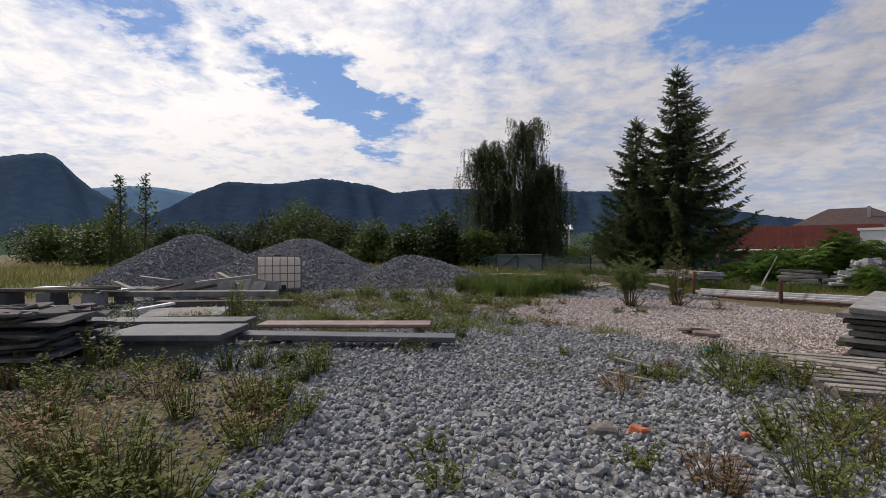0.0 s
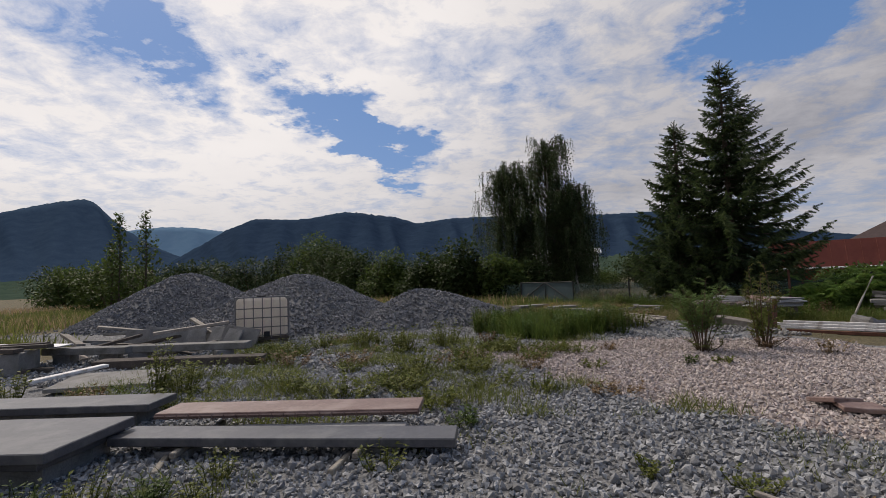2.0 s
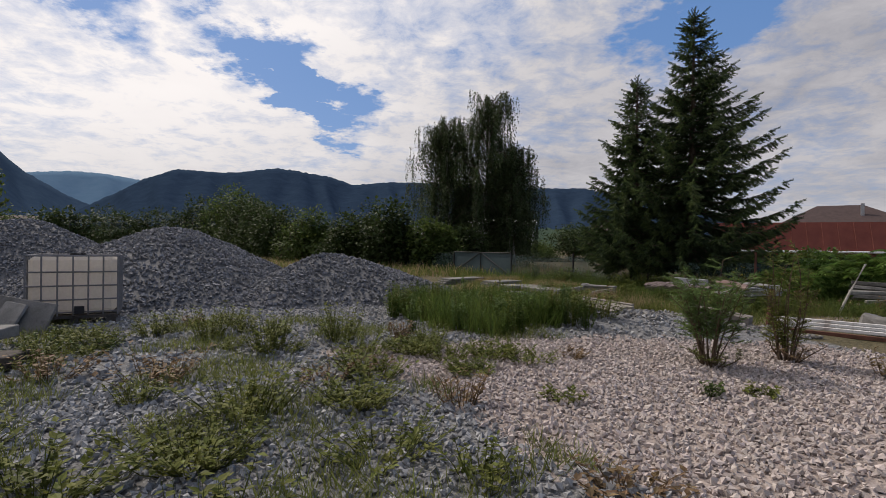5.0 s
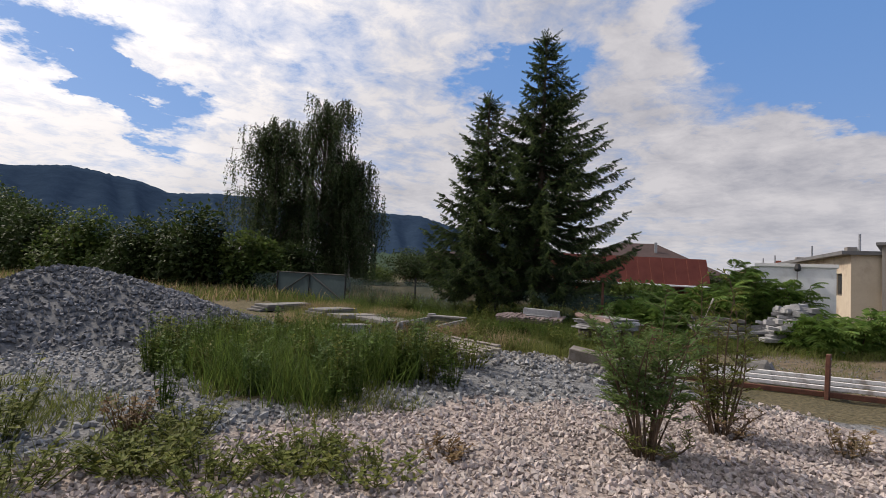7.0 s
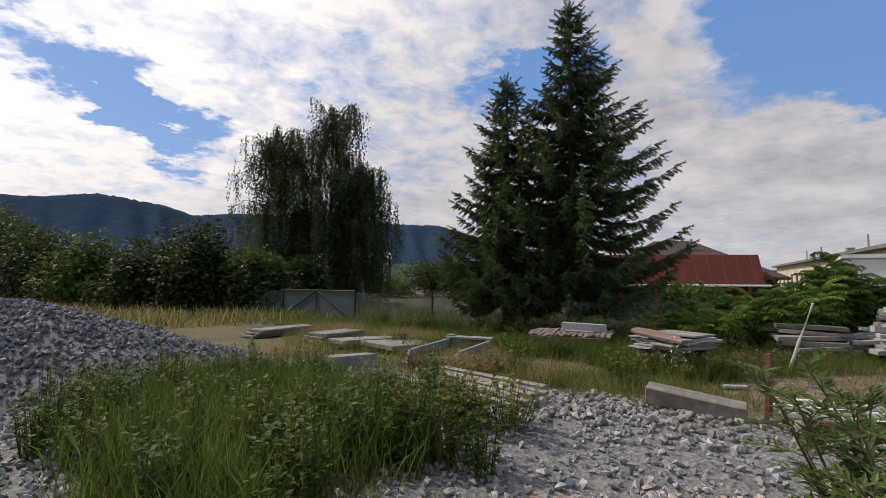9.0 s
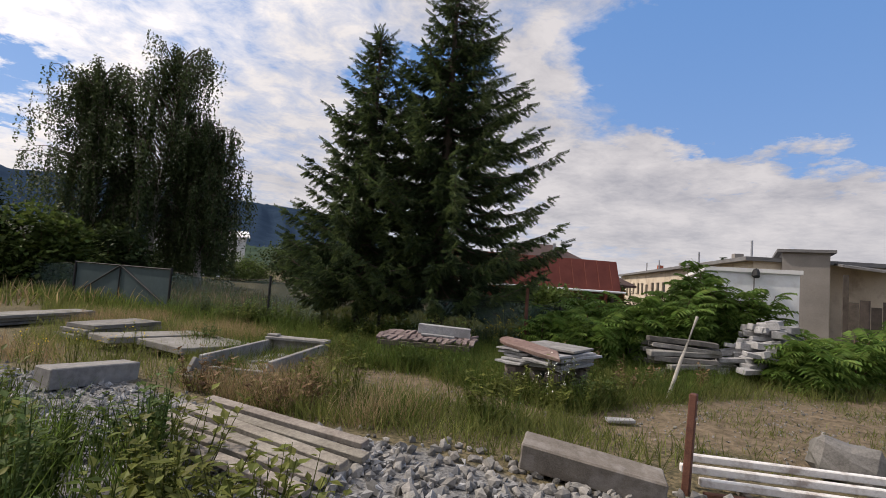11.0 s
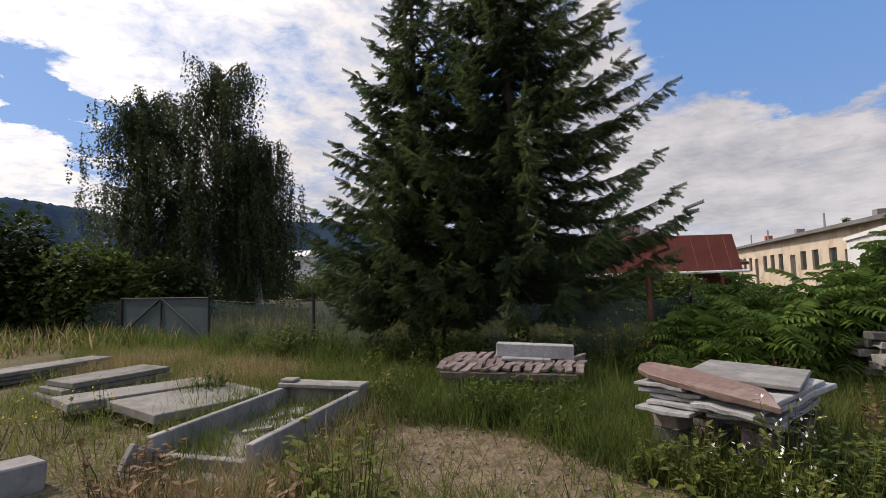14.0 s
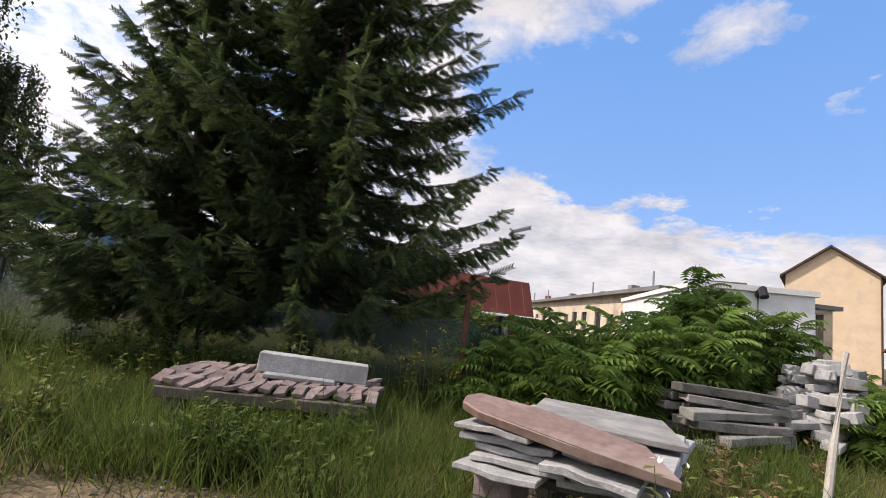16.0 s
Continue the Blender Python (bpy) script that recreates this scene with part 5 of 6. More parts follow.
def birch(x, y, H, R, label, seed):
    t = thing("birch_tree", label, "tree", pose(x, y, 0))
    r = np.random.default_rng(seed)
    zs = np.linspace(-0.1, H * 0.93, 10)
    path = np.stack([0.25 * np.sin(zs * 0.4 + seed), 0.2 * np.cos(zs * 0.5), zs], 1)
    part("trunk", Geo().tube(path, 0.19 * (1 - zs / H) + 0.015, 9), BIRCHBARK, t, smooth=True)
    wood, pos, way, size = Geo(), [], [], []
    for i in range(64):
        f = 0.2 + 0.78 * (i / 64)
        z0 = f * H * 0.9
        a = i * 2.4 + r.uniform(-0.4, 0.4)
        L = R * (1.15 - 0.75 * f ** 1.6) * r.uniform(0.5, 1.1)
        s = np.linspace(0, 1, 7)
        rise = 0.75 * L * (0.5 + f * 0.7)
        base = np.array([np.interp(z0, zs, path[:, 0]), np.interp(z0, zs, path[:, 1]), z0])
        limb = base + np.stack([L * s * np.cos(a), L * s * np.sin(a), rise * np.sin(s * 1.9)], 1)
        limb[:, 2] = np.minimum(limb[:, 2], H - 0.05 * np.arange(7)[::-1] - 0.5 * L * np.linspace(0, 1, 7))
        wood.tube(limb, np.linspace(0.045, 0.008, 7), 5)
        for k in range(25):
            q = r.uniform(0.25, 1.0)
            p0 = np.array([np.interp(q, s, limb[:, c]) for c in range(3)]) + r.normal(0, 0.13, 3)
            drop = r.uniform(0.6, 2.5) * (0.7 + 0.5 * (1 - f))
            drop = min(drop, max(0.4, p0[2] - 0.9))
            n = int(drop / 0.062)
            u = np.linspace(0, 1, n)
            drift = r.normal(0, 0.14, 2)
            line = p0 + np.stack([drift[0] * u, drift[1] * u, -drop * u], 1)
            if k % 4 == 0:
                wood.tube(line[:: max(1, n // 3)], 0.006, 3)
            pos.append(line + r.normal(0, 0.035, line.shape))
            way.append(np.stack([r.normal(0, 0.8, n), r.normal(0, 0.8, n), -np.ones(n)], 1))
            size.append(r.uniform(0.1, 0.18, n))
    part("branch_work", wood, BARK, t)
    part("crown", Geo().many(LEAF_V, LEAF_F, np.concatenate(pos), aim(np.concatenate(way)), np.concatenate(size)), BIRCH, t)


birch(6.4, 39.5, 12.8, 3.5, "tall weeping birch with hanging branches", 4)
birch(3.6, 40.2, 11.0, 3.1, "weeping birch with two stems of hanging leaves", 6)
birch(8.2, 38.6, 8.6, 2.6, "smaller weeping birch beside a taller one", 9)


def bush(x, y, R, H, label, seed, mat=BUSH, leaf=0.2, count=5200):
    t = thing("bush", label, "bush", pose(x, y, 0))
    r = np.random.default_rng(seed)
    lobes = [(r.uniform(-0.55, 0.55) * R, r.uniform(-0.4, 0.4) * R, H * r.uniform(0.3, 0.68), R * r.uniform(0.35, 0.6), H * r.uniform(0.24, 0.36)) for _ in range(9)]
    lobes.append((0, 0, H * 0.7, R * 0.45, H * 0.3))
    pos, way = [], []
    for cx, cy, cz, rr, hh in lobes:
        k = count // len(lobes)
        d = r.normal(0, 1, (k, 3))
        d /= np.linalg.norm(d, axis=1)[:, None]
        q = r.uniform(0.62, 1.12, (k, 1)) * (1 + 0.16 * np.sin(7 * d[:, :1] + 5 * d[:, 1:2] + cx))
        p = np.array([cx, cy, cz]) + d * q * np.array([rr, rr, hh])
        pos.append(p)
        way.append(d + r.normal(0, 0.6, (k, 3)) - np.array([0, 0, 0.35]))
    pos, way = np.concatenate(pos), np.concatenate(way)
    ok = pos[:, 2] > 0.05
    low = r.uniform(-0.9, 0.9, (count // 5, 2)) * R
    lowp = np.stack([low[:, 0], low[:, 1] * 0.7, r.uniform(0.05, 0.4 * H, len(low))], 1)
    pos, way = np.concatenate([pos[ok], lowp]), np.concatenate([way[ok], r.normal(0, 1, lowp.shape)])
    part("leaves", Geo().many(LEAF_V * np.array([1.4, 1, 1]), LEAF_F, pos, aim(way), r.uniform(0.6, 1.3, len(pos)) * leaf), mat, t)
    wood = Geo()
    for i in range(7):
        a = i * 0.9
        wood.tube([(0.1 * math.cos(a), 0.1 * math.sin(a), -0.05), (0.3 * R * math.cos(a), 0.3 * R * math.sin(a), 0.4 * H), (0.5 * R * math.cos(a), 0.4 * R * math.sin(a), 0.75 * H)], [0.05, 0.035, 0.012], 5)
    part("stem_growth", wood, TWIG, t)


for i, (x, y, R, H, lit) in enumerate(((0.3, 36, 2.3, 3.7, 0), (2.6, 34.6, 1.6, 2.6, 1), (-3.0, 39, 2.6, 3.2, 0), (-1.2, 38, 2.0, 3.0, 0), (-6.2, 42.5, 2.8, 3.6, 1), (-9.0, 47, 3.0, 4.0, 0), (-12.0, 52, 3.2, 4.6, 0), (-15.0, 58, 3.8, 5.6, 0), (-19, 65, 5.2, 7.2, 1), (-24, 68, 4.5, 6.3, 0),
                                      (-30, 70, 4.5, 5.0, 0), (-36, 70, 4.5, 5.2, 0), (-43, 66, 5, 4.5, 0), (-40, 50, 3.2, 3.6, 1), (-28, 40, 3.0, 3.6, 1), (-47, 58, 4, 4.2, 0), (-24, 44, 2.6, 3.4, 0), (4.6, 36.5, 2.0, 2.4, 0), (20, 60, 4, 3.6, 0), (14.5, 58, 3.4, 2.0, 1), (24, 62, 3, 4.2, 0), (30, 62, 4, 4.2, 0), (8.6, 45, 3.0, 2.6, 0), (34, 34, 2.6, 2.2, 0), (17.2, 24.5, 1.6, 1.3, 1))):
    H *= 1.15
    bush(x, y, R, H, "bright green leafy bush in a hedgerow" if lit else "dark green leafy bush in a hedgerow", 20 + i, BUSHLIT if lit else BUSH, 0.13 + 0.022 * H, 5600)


def sapling(x, y, H, label, seed):
    t = thing("poplar_sapling", label, "tree", pose(x, y, 0))
    r = np.random.default_rng(seed)
    part("trunk", Geo().tube([(0, 0, -0.05), (0.1, 0, H * 0.5), (0, 0.1, H)], [0.06, 0.04, 0.01], 6), BARK, t)
    wood, pos, way = Geo(), [], []
    for i in range(46):
        z = H * (0.12 + 0.86 * i / 46)
        a = i * 2.4
        L = (0.25 + 0.95 * (1 - z / H)) * r.uniform(0.7, 1.2)
        tip = np.array([L * 0.95 * math.cos(a), L * 0.95 * math.sin(a), z + L * 0.8])
        wood.tube([(0.05, 0, z), tip], [0.014, 0.004], 4)
        k = int(22 * L) + 6
        u = r.uniform(0.1, 1, (k, 1))
        pos.append(np.array([0.05, 0, z]) * (1 - u) + tip * u + r.normal(0, 0.07, (k, 3)))
        way.append(r.normal(0, 1, (k, 3)))
    part("branch_work", wood, BARK, t)
    pos = np.concatenate(pos)
    part("crown", Geo().many(LEAF_V, LEAF_F, pos, aim(np.concatenate(way)), r.uniform(0.14, 0.26, len(pos))), BUSHLIT, t)


sapling(-19.4, 29.2, 6.0, "slender young poplar beyond the heaps", 1)
sapling(-18.0, 29.4, 6.1, "slender young poplar beyond the heaps", 2)
sapling(-20.6, 30.2, 4.2, "short young poplar beyond the heaps", 3)


def conifer_far(x, y, H, R, label, seed):
    t = thing("far_conifer", label, "tree", pose(x, y, 0))
    r = np.random.default_rng(seed)
    part("trunk", Geo().tube([(0, 0, -0.1), (0, 0, H * 0.97)], [0.15, 0.02], 6), BARK, t)
    k = 1500
    f = r.random(k) ** 0.7
    a = r.uniform(0, 6.28, k)
    rad = R * f * r.uniform(0.4, 1.05, k)
    pos = np.stack([rad * np.cos(a), rad * np.sin(a), H * (1 - f * 0.93)], 1)
    part("crown", Geo().many(SPRIG[0], SPRIG[1], pos, aim(np.stack([np.cos(a), np.sin(a), -0.2 * np.ones(k)], 1)), r.uniform(0.3, 0.6, k)), SPRUCE, t)


conifer_far(29.5, 32.5, 2.9, 0.7, "small columnar conifer beside the red roof", 1)
conifer_far(62, 38, 6.3, 1.7, "pine standing beyond the workshops", 2)
bush(70, 36, 3.5, 6.6, "leafy tree top beyond the workshops", 77, BUSH, 0.35, 2500)


# sumac thicket: stems with feathered leaves
def frond():
    v, f = [], []
    for k in range(8):
        y = 0.12 + 0.105 * k
        z = 0.1 * math.sin(y * 2.6) - 0.34 * y * y
        for s in (-1, 1):
            L = 0.36 * math.sin(0.6 + k * 0.28)
            b = len(v)
            v += [(0, y, z), (s * L * 0.45, y - 0.01, z - 0.02), (s * L, y + 0.08, z - 0.17), (s * L * 0.45, y + 0.1, z - 0.03)]
            f.append((b, b + 1, b + 2, b + 3) if s > 0 else (b, b + 3, b + 2, b + 1))
    b = len(v)
    v += [(-0.008, 0, 0), (0.008, 0, 0), (0.004, 1.0, -0.12), (-0.004, 1.0, -0.12)]
    f.append((b, b + 1, b + 2, b + 3))
    return np.array(v), np.array(f)


FROND = frond()


def sumac(x, y, H, label, seed, spread=0.7, stems=9):
    t = thing("sumac_shrub", label, "shrub", pose(x, y, 0))
    r = np.random.default_rng(seed)
    wood, pos, way, size = Geo(), [], [], []
    for i in range(stems):
        a = r.uniform(0, 6.28)
        lean = spread * r.uniform(0.2, 1.0)
        h = H * r.uniform(0.55, 1.0)
        tip = np.array([lean * math.cos(a), lean * math.sin(a), h])
        root = np.array([0.25 * math.cos(a), 0.25 * math.sin(a), -0.05])
        wood.tube([root, root * 0.4 + tip * 0.55 * np.array([0.8, 0.8, 1]), tip], [0.022, 0.016, 0.007], 5)
        for q in np.linspace(0.25, 1.0, 13):
            p = root * (1 - q) + tip * q
            for _ in range(2):
                b = r.uniform(0, 6.28)
                pos.append(p)
                way.append((math.cos(b), math.sin(b), r.uniform(-0.35, 0.75) + (0.3 if q > 0.95 else 0)))
                size.append(r.uniform(0.28, 0.55))
    part("stem_growth", wood, TWIG, t)
    part("leaves", Geo().many(FROND[0], FROND[1], np.array(pos), aim(np.array(way)), np.array(size)), SUMAC, t)


for i, (x, y, H, s) in enumerate(((11.5, 18.3, 0.85, 0.6), (12.2, 18.5, 1.05, 0.7), (12.8, 18.1, 1.25, 0.7), (13.4, 17.8, 1.4, 0.7), (13.9, 17.3, 1.7, 0.6), (15.0, 16.9, 1.75, 0.6), (14.9, 17.9, 1.8, 0.7), (12.2, 19.3, 1.1, 0.8), (13.2, 19.1, 1.35, 0.8), (14.5, 17.4, 2.0, 0.5), (14.1, 18.4, 1.6, 0.8), (11.2, 19.0, 0.8, 0.5), (12.5, 17.8, 1.2, 0.5), (13.1, 17.4, 1.3, 0.5),
                                  (14.9, 15.3, 1.0, 0.6), (15.9, 14.6, 1.1, 0.6), (13.7, 15.5, 0.75, 0.45), (17.0, 13.2, 1.2, 0.8), (18.2, 12.5, 1.3, 0.8))):
    sumac(x, y, H, "green sumac shrub with feathered leaves by the stone heap", 40 + i, s, 13)


# the two shrubs on the pink gravel
def feathery(x, y, H, R, label, seed, stems, twigs, leaf, mat, droop=0.3, bare=0.3, reach=0.3):
    """Woody stems that fan out of one stool, side twigs on their upper parts, paired narrow leaflets on the twigs."""
    t = thing("shrub", label, "shrub", pose(x, y, level(x, y)))
    r = np.random.default_rng(seed)
    wood, pos, way, size = Geo(), [], [], []
    s = np.linspace(0, 1, 8)
    for i in range(stems):
        a = 2.4 * i + r.uniform(-0.4, 0.4)
        out = R * math.sqrt((i + 0.5) / stems) * r.uniform(0.8, 1.15)
        h = H * (1 - droop * (out / R) ** 2) * r.uniform(0.7, 1.08)
        side = r.normal(0, 0.07, 2)
        line = np.stack([0.07 * math.cos(a) + out * math.cos(a) * s ** 1.35 + side[0] * np.sin(3 * s), 0.07 * math.sin(a) + out * math.sin(a) * s ** 1.35 + side[1] * np.sin(3 * s), -0.03 + h * s ** 0.85], 1)
        wood.tube(line, np.linspace(0.011, 0.003, 8), 5)
        for k in range(twigs):
            q = bare + (1.0 - bare) * (k + r.random()) / twigs
            p = np.array([np.interp(q, s, line[:, c]) for c in range(3)])
            b = r.uniform(0, 6.28)
            d = np.array([math.cos(b), math.sin(b), r.uniform(0.15, 1.1)])
            d /= np.linalg.norm(d)
            long = reach * r.uniform(0.5, 1.1) * (1.15 - 0.55 * q)
            wood.tube([p, p + d * long * 0.6, p + d * long + np.array([0, 0, -0.12 * long])], [0.003, 0.002, 0.001], 3)
            m = max(4, int(long / 0.022))
            u = np.linspace(0.12, 1, m)
            twig = p + d * (long * u)[:, None] - np.array([0, 0, 0.12 * long]) * (u ** 2)[:, None]
            across = np.cross(d, (0, 0, 1.0))
            across /= np.linalg.norm(across) + 1e-9
            for sign in (-1, 1):
                pos.append(twig)
                way.append(d * 0.7 + sign * across * 0.8 + r.normal(0, 0.22, (m, 3)))
                size.append(leaf * r.uniform(0.65, 1.2, m) * (1.1 - 0.4 * u))
    part("stem_growth", wood, TWIG, t)
    pos = np.concatenate(pos)
    part("leaves", Geo().many(LEAF_V * np.array([0.5, 1, 1]), LEAF_F, pos, aim(np.concatenate(way)), np.concatenate(size)), mat, t)


feathery(4.45, 11.62, 1.34, 0.5, "bushy feathery green shrub growing out of pink gravel", 3, 18, 17, 0.078, SHRUBLEAF, 0.3, 0.28, 0.28)
feathery(5.68, 11.9, 1.5, 0.26, "tall narrow yellowish-green shrub growing out of gravel", 4, 13, 22, 0.065, WEED, 0.35, 0.14, 0.19)
feathery(5.72, 11.86, 0.42, 0.4, "withered brown lower growth round a shrub", 5, 9, 7, 0.05, DEADWEED, 0.5, 0.25, 0.16)
feathery(4.45, 11.6, 0.3, 0.3, "yellowing low leaves at a shrub's foot", 6, 8, 6, 0.06, WEED, 0.4, 0.25, 0.16)


# weeds: leafy plants, each its own
def weed(x, y, H, R, label, seed, mat=WEED, stems=14, leaf=0.07, per=9, flowers=None):
    t = thing("weed_plant", label, "weed", pose(x, y, level(x, y)))
    r = np.random.default_rng(seed)
    wood, pos, way, tops = Geo(), [], [], []
    for i in range(stems):
        a, out = r.uniform(0, 6.28), R * math.sqrt(r.random())
        h = H * r.uniform(0.5, 1.05)
        root = np.array([out * 0.45 * math.cos(a), out * 0.45 * math.sin(a), -0.02])
        tip = np.array([out * math.cos(a), out * math.sin(a), h])
        wood.tube([root, (root + tip) / 2 + r.normal(0, 0.02, 3), tip], [0.005, 0.004, 0.0015], 3)
        tops.append(tip)
        for q in r.uniform(0.1, 1, per):
            pos.append(root * (1 - q) + tip * q)
            b = r.uniform(0, 6.28)
            way.append((math.cos(b), math.sin(b), r.uniform(-0.2, 0.8)))
    part("stem_growth", wood, mat, t)
    pos = np.array(pos)
    part("leaves", Geo().many(LEAF_V, LEAF_F, pos, aim(np.array(way)), r.uniform(0.6, 1.4, len(pos)) * leaf), mat, t)
    if flowers:
        fp = np.array(tops)
        fp = np.repeat(fp, 3, 0) + r.normal(0, 0.02, (len(fp) * 3, 3))
        tagged(part("flower_growth", Geo().many(LEAF_V, LEAF_F, fp, aim(r.normal(0, 1, fp.shape) + np.array([0, 0, 1.0])), np.full(len(fp), 0.028)), flowers, t), kind="stuff")


WEEDS = ((0.9, 12.6, 0.22, 0.5, 0, 110), (1.9, 12.3, 0.2, 0.45, 0, 90), (1.5, 11.5, 0.16, 0.35, 0, 70), (-0.6, 9.3, 0.25, 0.5, 0, 90), (0.3, 10.4, 0.22, 0.5, 0, 90), (-1.9, 2.75, 0.42, 0.45, 0, 60), (-2.35, 3.05, 0.4, 0.4, 2, 40), (-1.45, 2.5, 0.36, 0.35, 0, 40), (-2.8, 2.7, 0.5, 0.4, 0, 40), (-1.5, 4.05, 0.34, 0.36, 0, 46), (-1.15, 3.85, 0.24, 0.22, 0, 24), (-1.75, 4.35, 0.28, 0.22, 1, 20), (-3.6, 4.6, 0.32, 0.4, 0, 34), (-4.3, 4.9, 0.35, 0.4, 0, 30), (-2.9, 5.0, 0.22, 0.3, 0, 22), (-3.9, 5.6, 0.5, 0.3, 0, 22), (-4.6, 6.9, 0.5, 0.3, 0, 22),
         (3.05, 5.0, 0.3, 0.5, 0, 60), (3.4, 4.75, 0.3, 0.4, 0, 40), (2.75, 4.6, 0.22, 0.3, 0, 26), (2.9, 3.6, 0.26, 0.4, 0, 40), (2.4, 3.3, 0.3, 0.4, 0, 40), (1.55, 2.75, 0.26, 0.25, 1, 26), (2.1, 2.7, 0.28, 0.3, 0, 30), (3.1, 3.0, 0.3, 0.35, 0, 34), (1.2, 3.05, 0.12, 0.2, 0, 14), (3.55, 6.3, 0.26, 0.2, 3, 26), (3.3, 6.05, 0.2, 0.16, 3, 16), (2.1, 5.9, 0.14, 0.2, 0, 14), (1.6, 6.2, 0.12, 0.2, 0, 14), (-0.1, 3.1, 0.15, 0.2, 0, 12), (0.0, 2.75, 0.14, 0.2, 0, 12),
         (-3.9, 9.0, 0.75, 0.22, 0, 26), (-3.7, 9.3, 0.5, 0.35, 0, 34), (-5.9, 8.9, 0.5, 0.3, 0, 24), (-0.4, 6.4, 0.2, 0.2, 0, 14), (-1.6, 6.2, 0.22, 0.2, 0, 14), (0.2, 7.5, 0.2, 0.25, 3, 20), (-0.2, 8.3, 0.3, 0.5, 0, 40), (-1.3, 8.8, 0.3, 0.6, 0, 44), (-2.4, 9.6, 0.28, 0.6, 0, 40), (0.6, 9.3, 0.24, 0.5, 0, 40), (-0.6, 10.2, 0.4, 0.6, 0, 46), (0.4, 11.3, 0.3, 0.5, 0, 40), (-1.8, 11.2, 0.34, 0.6, 1, 30), (1.2, 8.9, 0.24, 0.3, 0, 22), (-3.0, 11.4, 0.3, 0.5, 1, 26), (-1.1, 12.7, 0.55, 0.4, 0, 40), (-0.2, 13.3, 0.6, 0.4, 0, 40), (-2.2, 13.6, 0.55, 0.4, 0, 40), (-3.1, 13.9, 0.4, 0.4, 0, 34),
         (3.75, 10.5, 0.16, 0.15, 3, 12), (4.2, 10.4, 0.12, 0.2, 0, 16), (1.3, 12.2, 0.26, 0.4, 0, 40), (2.3, 11.9, 0.2, 0.4, 0, 30), (2.9, 12.1, 0.16, 0.25, 1, 16), (0.2, 12.4, 0.26, 0.5, 0, 44), (2.2, 10.4, 0.14, 0.25, 0, 14), (6.4, 11.2, 0.3, 0.3, 2, 12), (4.4, 14.6, 0.5, 0.4, 0, 34), (4.1, 14.9, 0.45, 0.4, 0, 34), (4.2, 15.6, 0.5, 0.4, 0, 30), (5.9, 16.9, 0.8, 0.25, 0, 24), (5.4, 17.3, 0.5, 0.4, 1, 26), (4.9, 18.5, 0.45, 0.4, 1, 28), (7.0, 16.0, 0.6, 0.3, 0, 26), (5.9, 17.9, 0.5, 0.3, 0, 24))
KINDS = ((WEED, "yellow-green leafy weed growing through gravel"), (DEADWEED, "withered brown weed growing through gravel"), (DRYGRASS, "dry tan weed growing through gravel"), (BUSHLIT, "fresh green broad-leaved weed on gravel"))
for i, (x, y, H, R, k, stems) in enumerate(WEEDS):
    weed(x, y, H, R, KINDS[k][1], 100 + i, KINDS[k][0], stems, (0.034 if y < 7 else 0.05) if H < 0.3 else (0.042 if y < 7 else 0.065), 15 if y < 7 else 11)
r = random.Random(21)
for i in range(46):
    x, y = r.uniform(-4.5, 2.4), r.uniform(8.0, 15.0)
    if inside(PINK_AREA, x, y) > 0.1 or inside(TALL_GRASS, x, y) > 0:
        continue
    k = r.choice((0, 0, 0, 0, 1, 3))
    weed(x, y, r.uniform(0.12, 0.34), r.uniform(0.2, 0.5), KINDS[k][1], 400 + i, KINDS[k][0], r.randint(16, 40), 0.05, 10)
for i in range(34):
    x, y = r.uniform(-5.0, -1.1), r.uniform(2.2, 6.0)
    k = r.choice((0, 0, 0, 1, 2, 3))
    weed(x, y, r.uniform(0.12, 0.36), r.uniform(0.15, 0.4), KINDS[k][1], 460 + i, KINDS[k][0], r.randint(18, 40), 0.034, 13)
for i in range(22):
    x, y = r.uniform(1.6, 4.6), r.uniform(2.4, 5.6)
    k = r.choice((0, 0, 0, 1, 2, 3))
    weed(x, y, r.uniform(0.08, 0.26), r.uniform(0.12, 0.35), KINDS[k][1], 500 + i, KINDS[k][0], r.randint(14, 30), 0.03, 12)
for i in range(110):
    x, y = r.uniform(0.4, 4.3), r.uniform(13.3, 18.6)
    if inside(TALL_GRASS, x, y) > -0.35 + 0.25 * math.sin(3.1 * x + 2.3 * y):
        weed(x, y, r.uniform(0.4, 0.72), r.uniform(0.1, 0.24), "upright green leafy weed in a dense patch", 530 + i, r.choice((GRASS, GRASS, SHRUBLEAF, WEED)), r.randint(12, 22), 0.055, 16)
for i in range(52):
    x, y = r.uniform(5.0, 12.0), r.uniform(15.6, 22.5)
    if inside(SAND_AREA, x, y) > 0.1 or inside(GREY_AREA, x, y) > 0 or math.hypot(x - 5.97, y - 19.5) < 1.2 or math.hypot(x - 8.97, y - 16.93) < 0.8 or math.hypot(x - 5.87, y - 16.5) < 0.7 or math.hypot(x - 8.8, y - 19.7) < 1.2 or math.hypot(x - 8.3, y - 19.2) < 0.7:
        continue
    k = r.choice((0, 0, 3, 3, 1))
    weed(x, y, r.uniform(0.2, 0.55), r.uniform(0.15, 0.3), "green leafy weed in rough meadow grass" if k != 1 else "withered brown weed in rough meadow grass", 600 + i, (WEED, DEADWEED, DRYGRASS, BUSHLIT)[k], r.randint(8, 20), 0.06, 10)
r = random.Random(4)
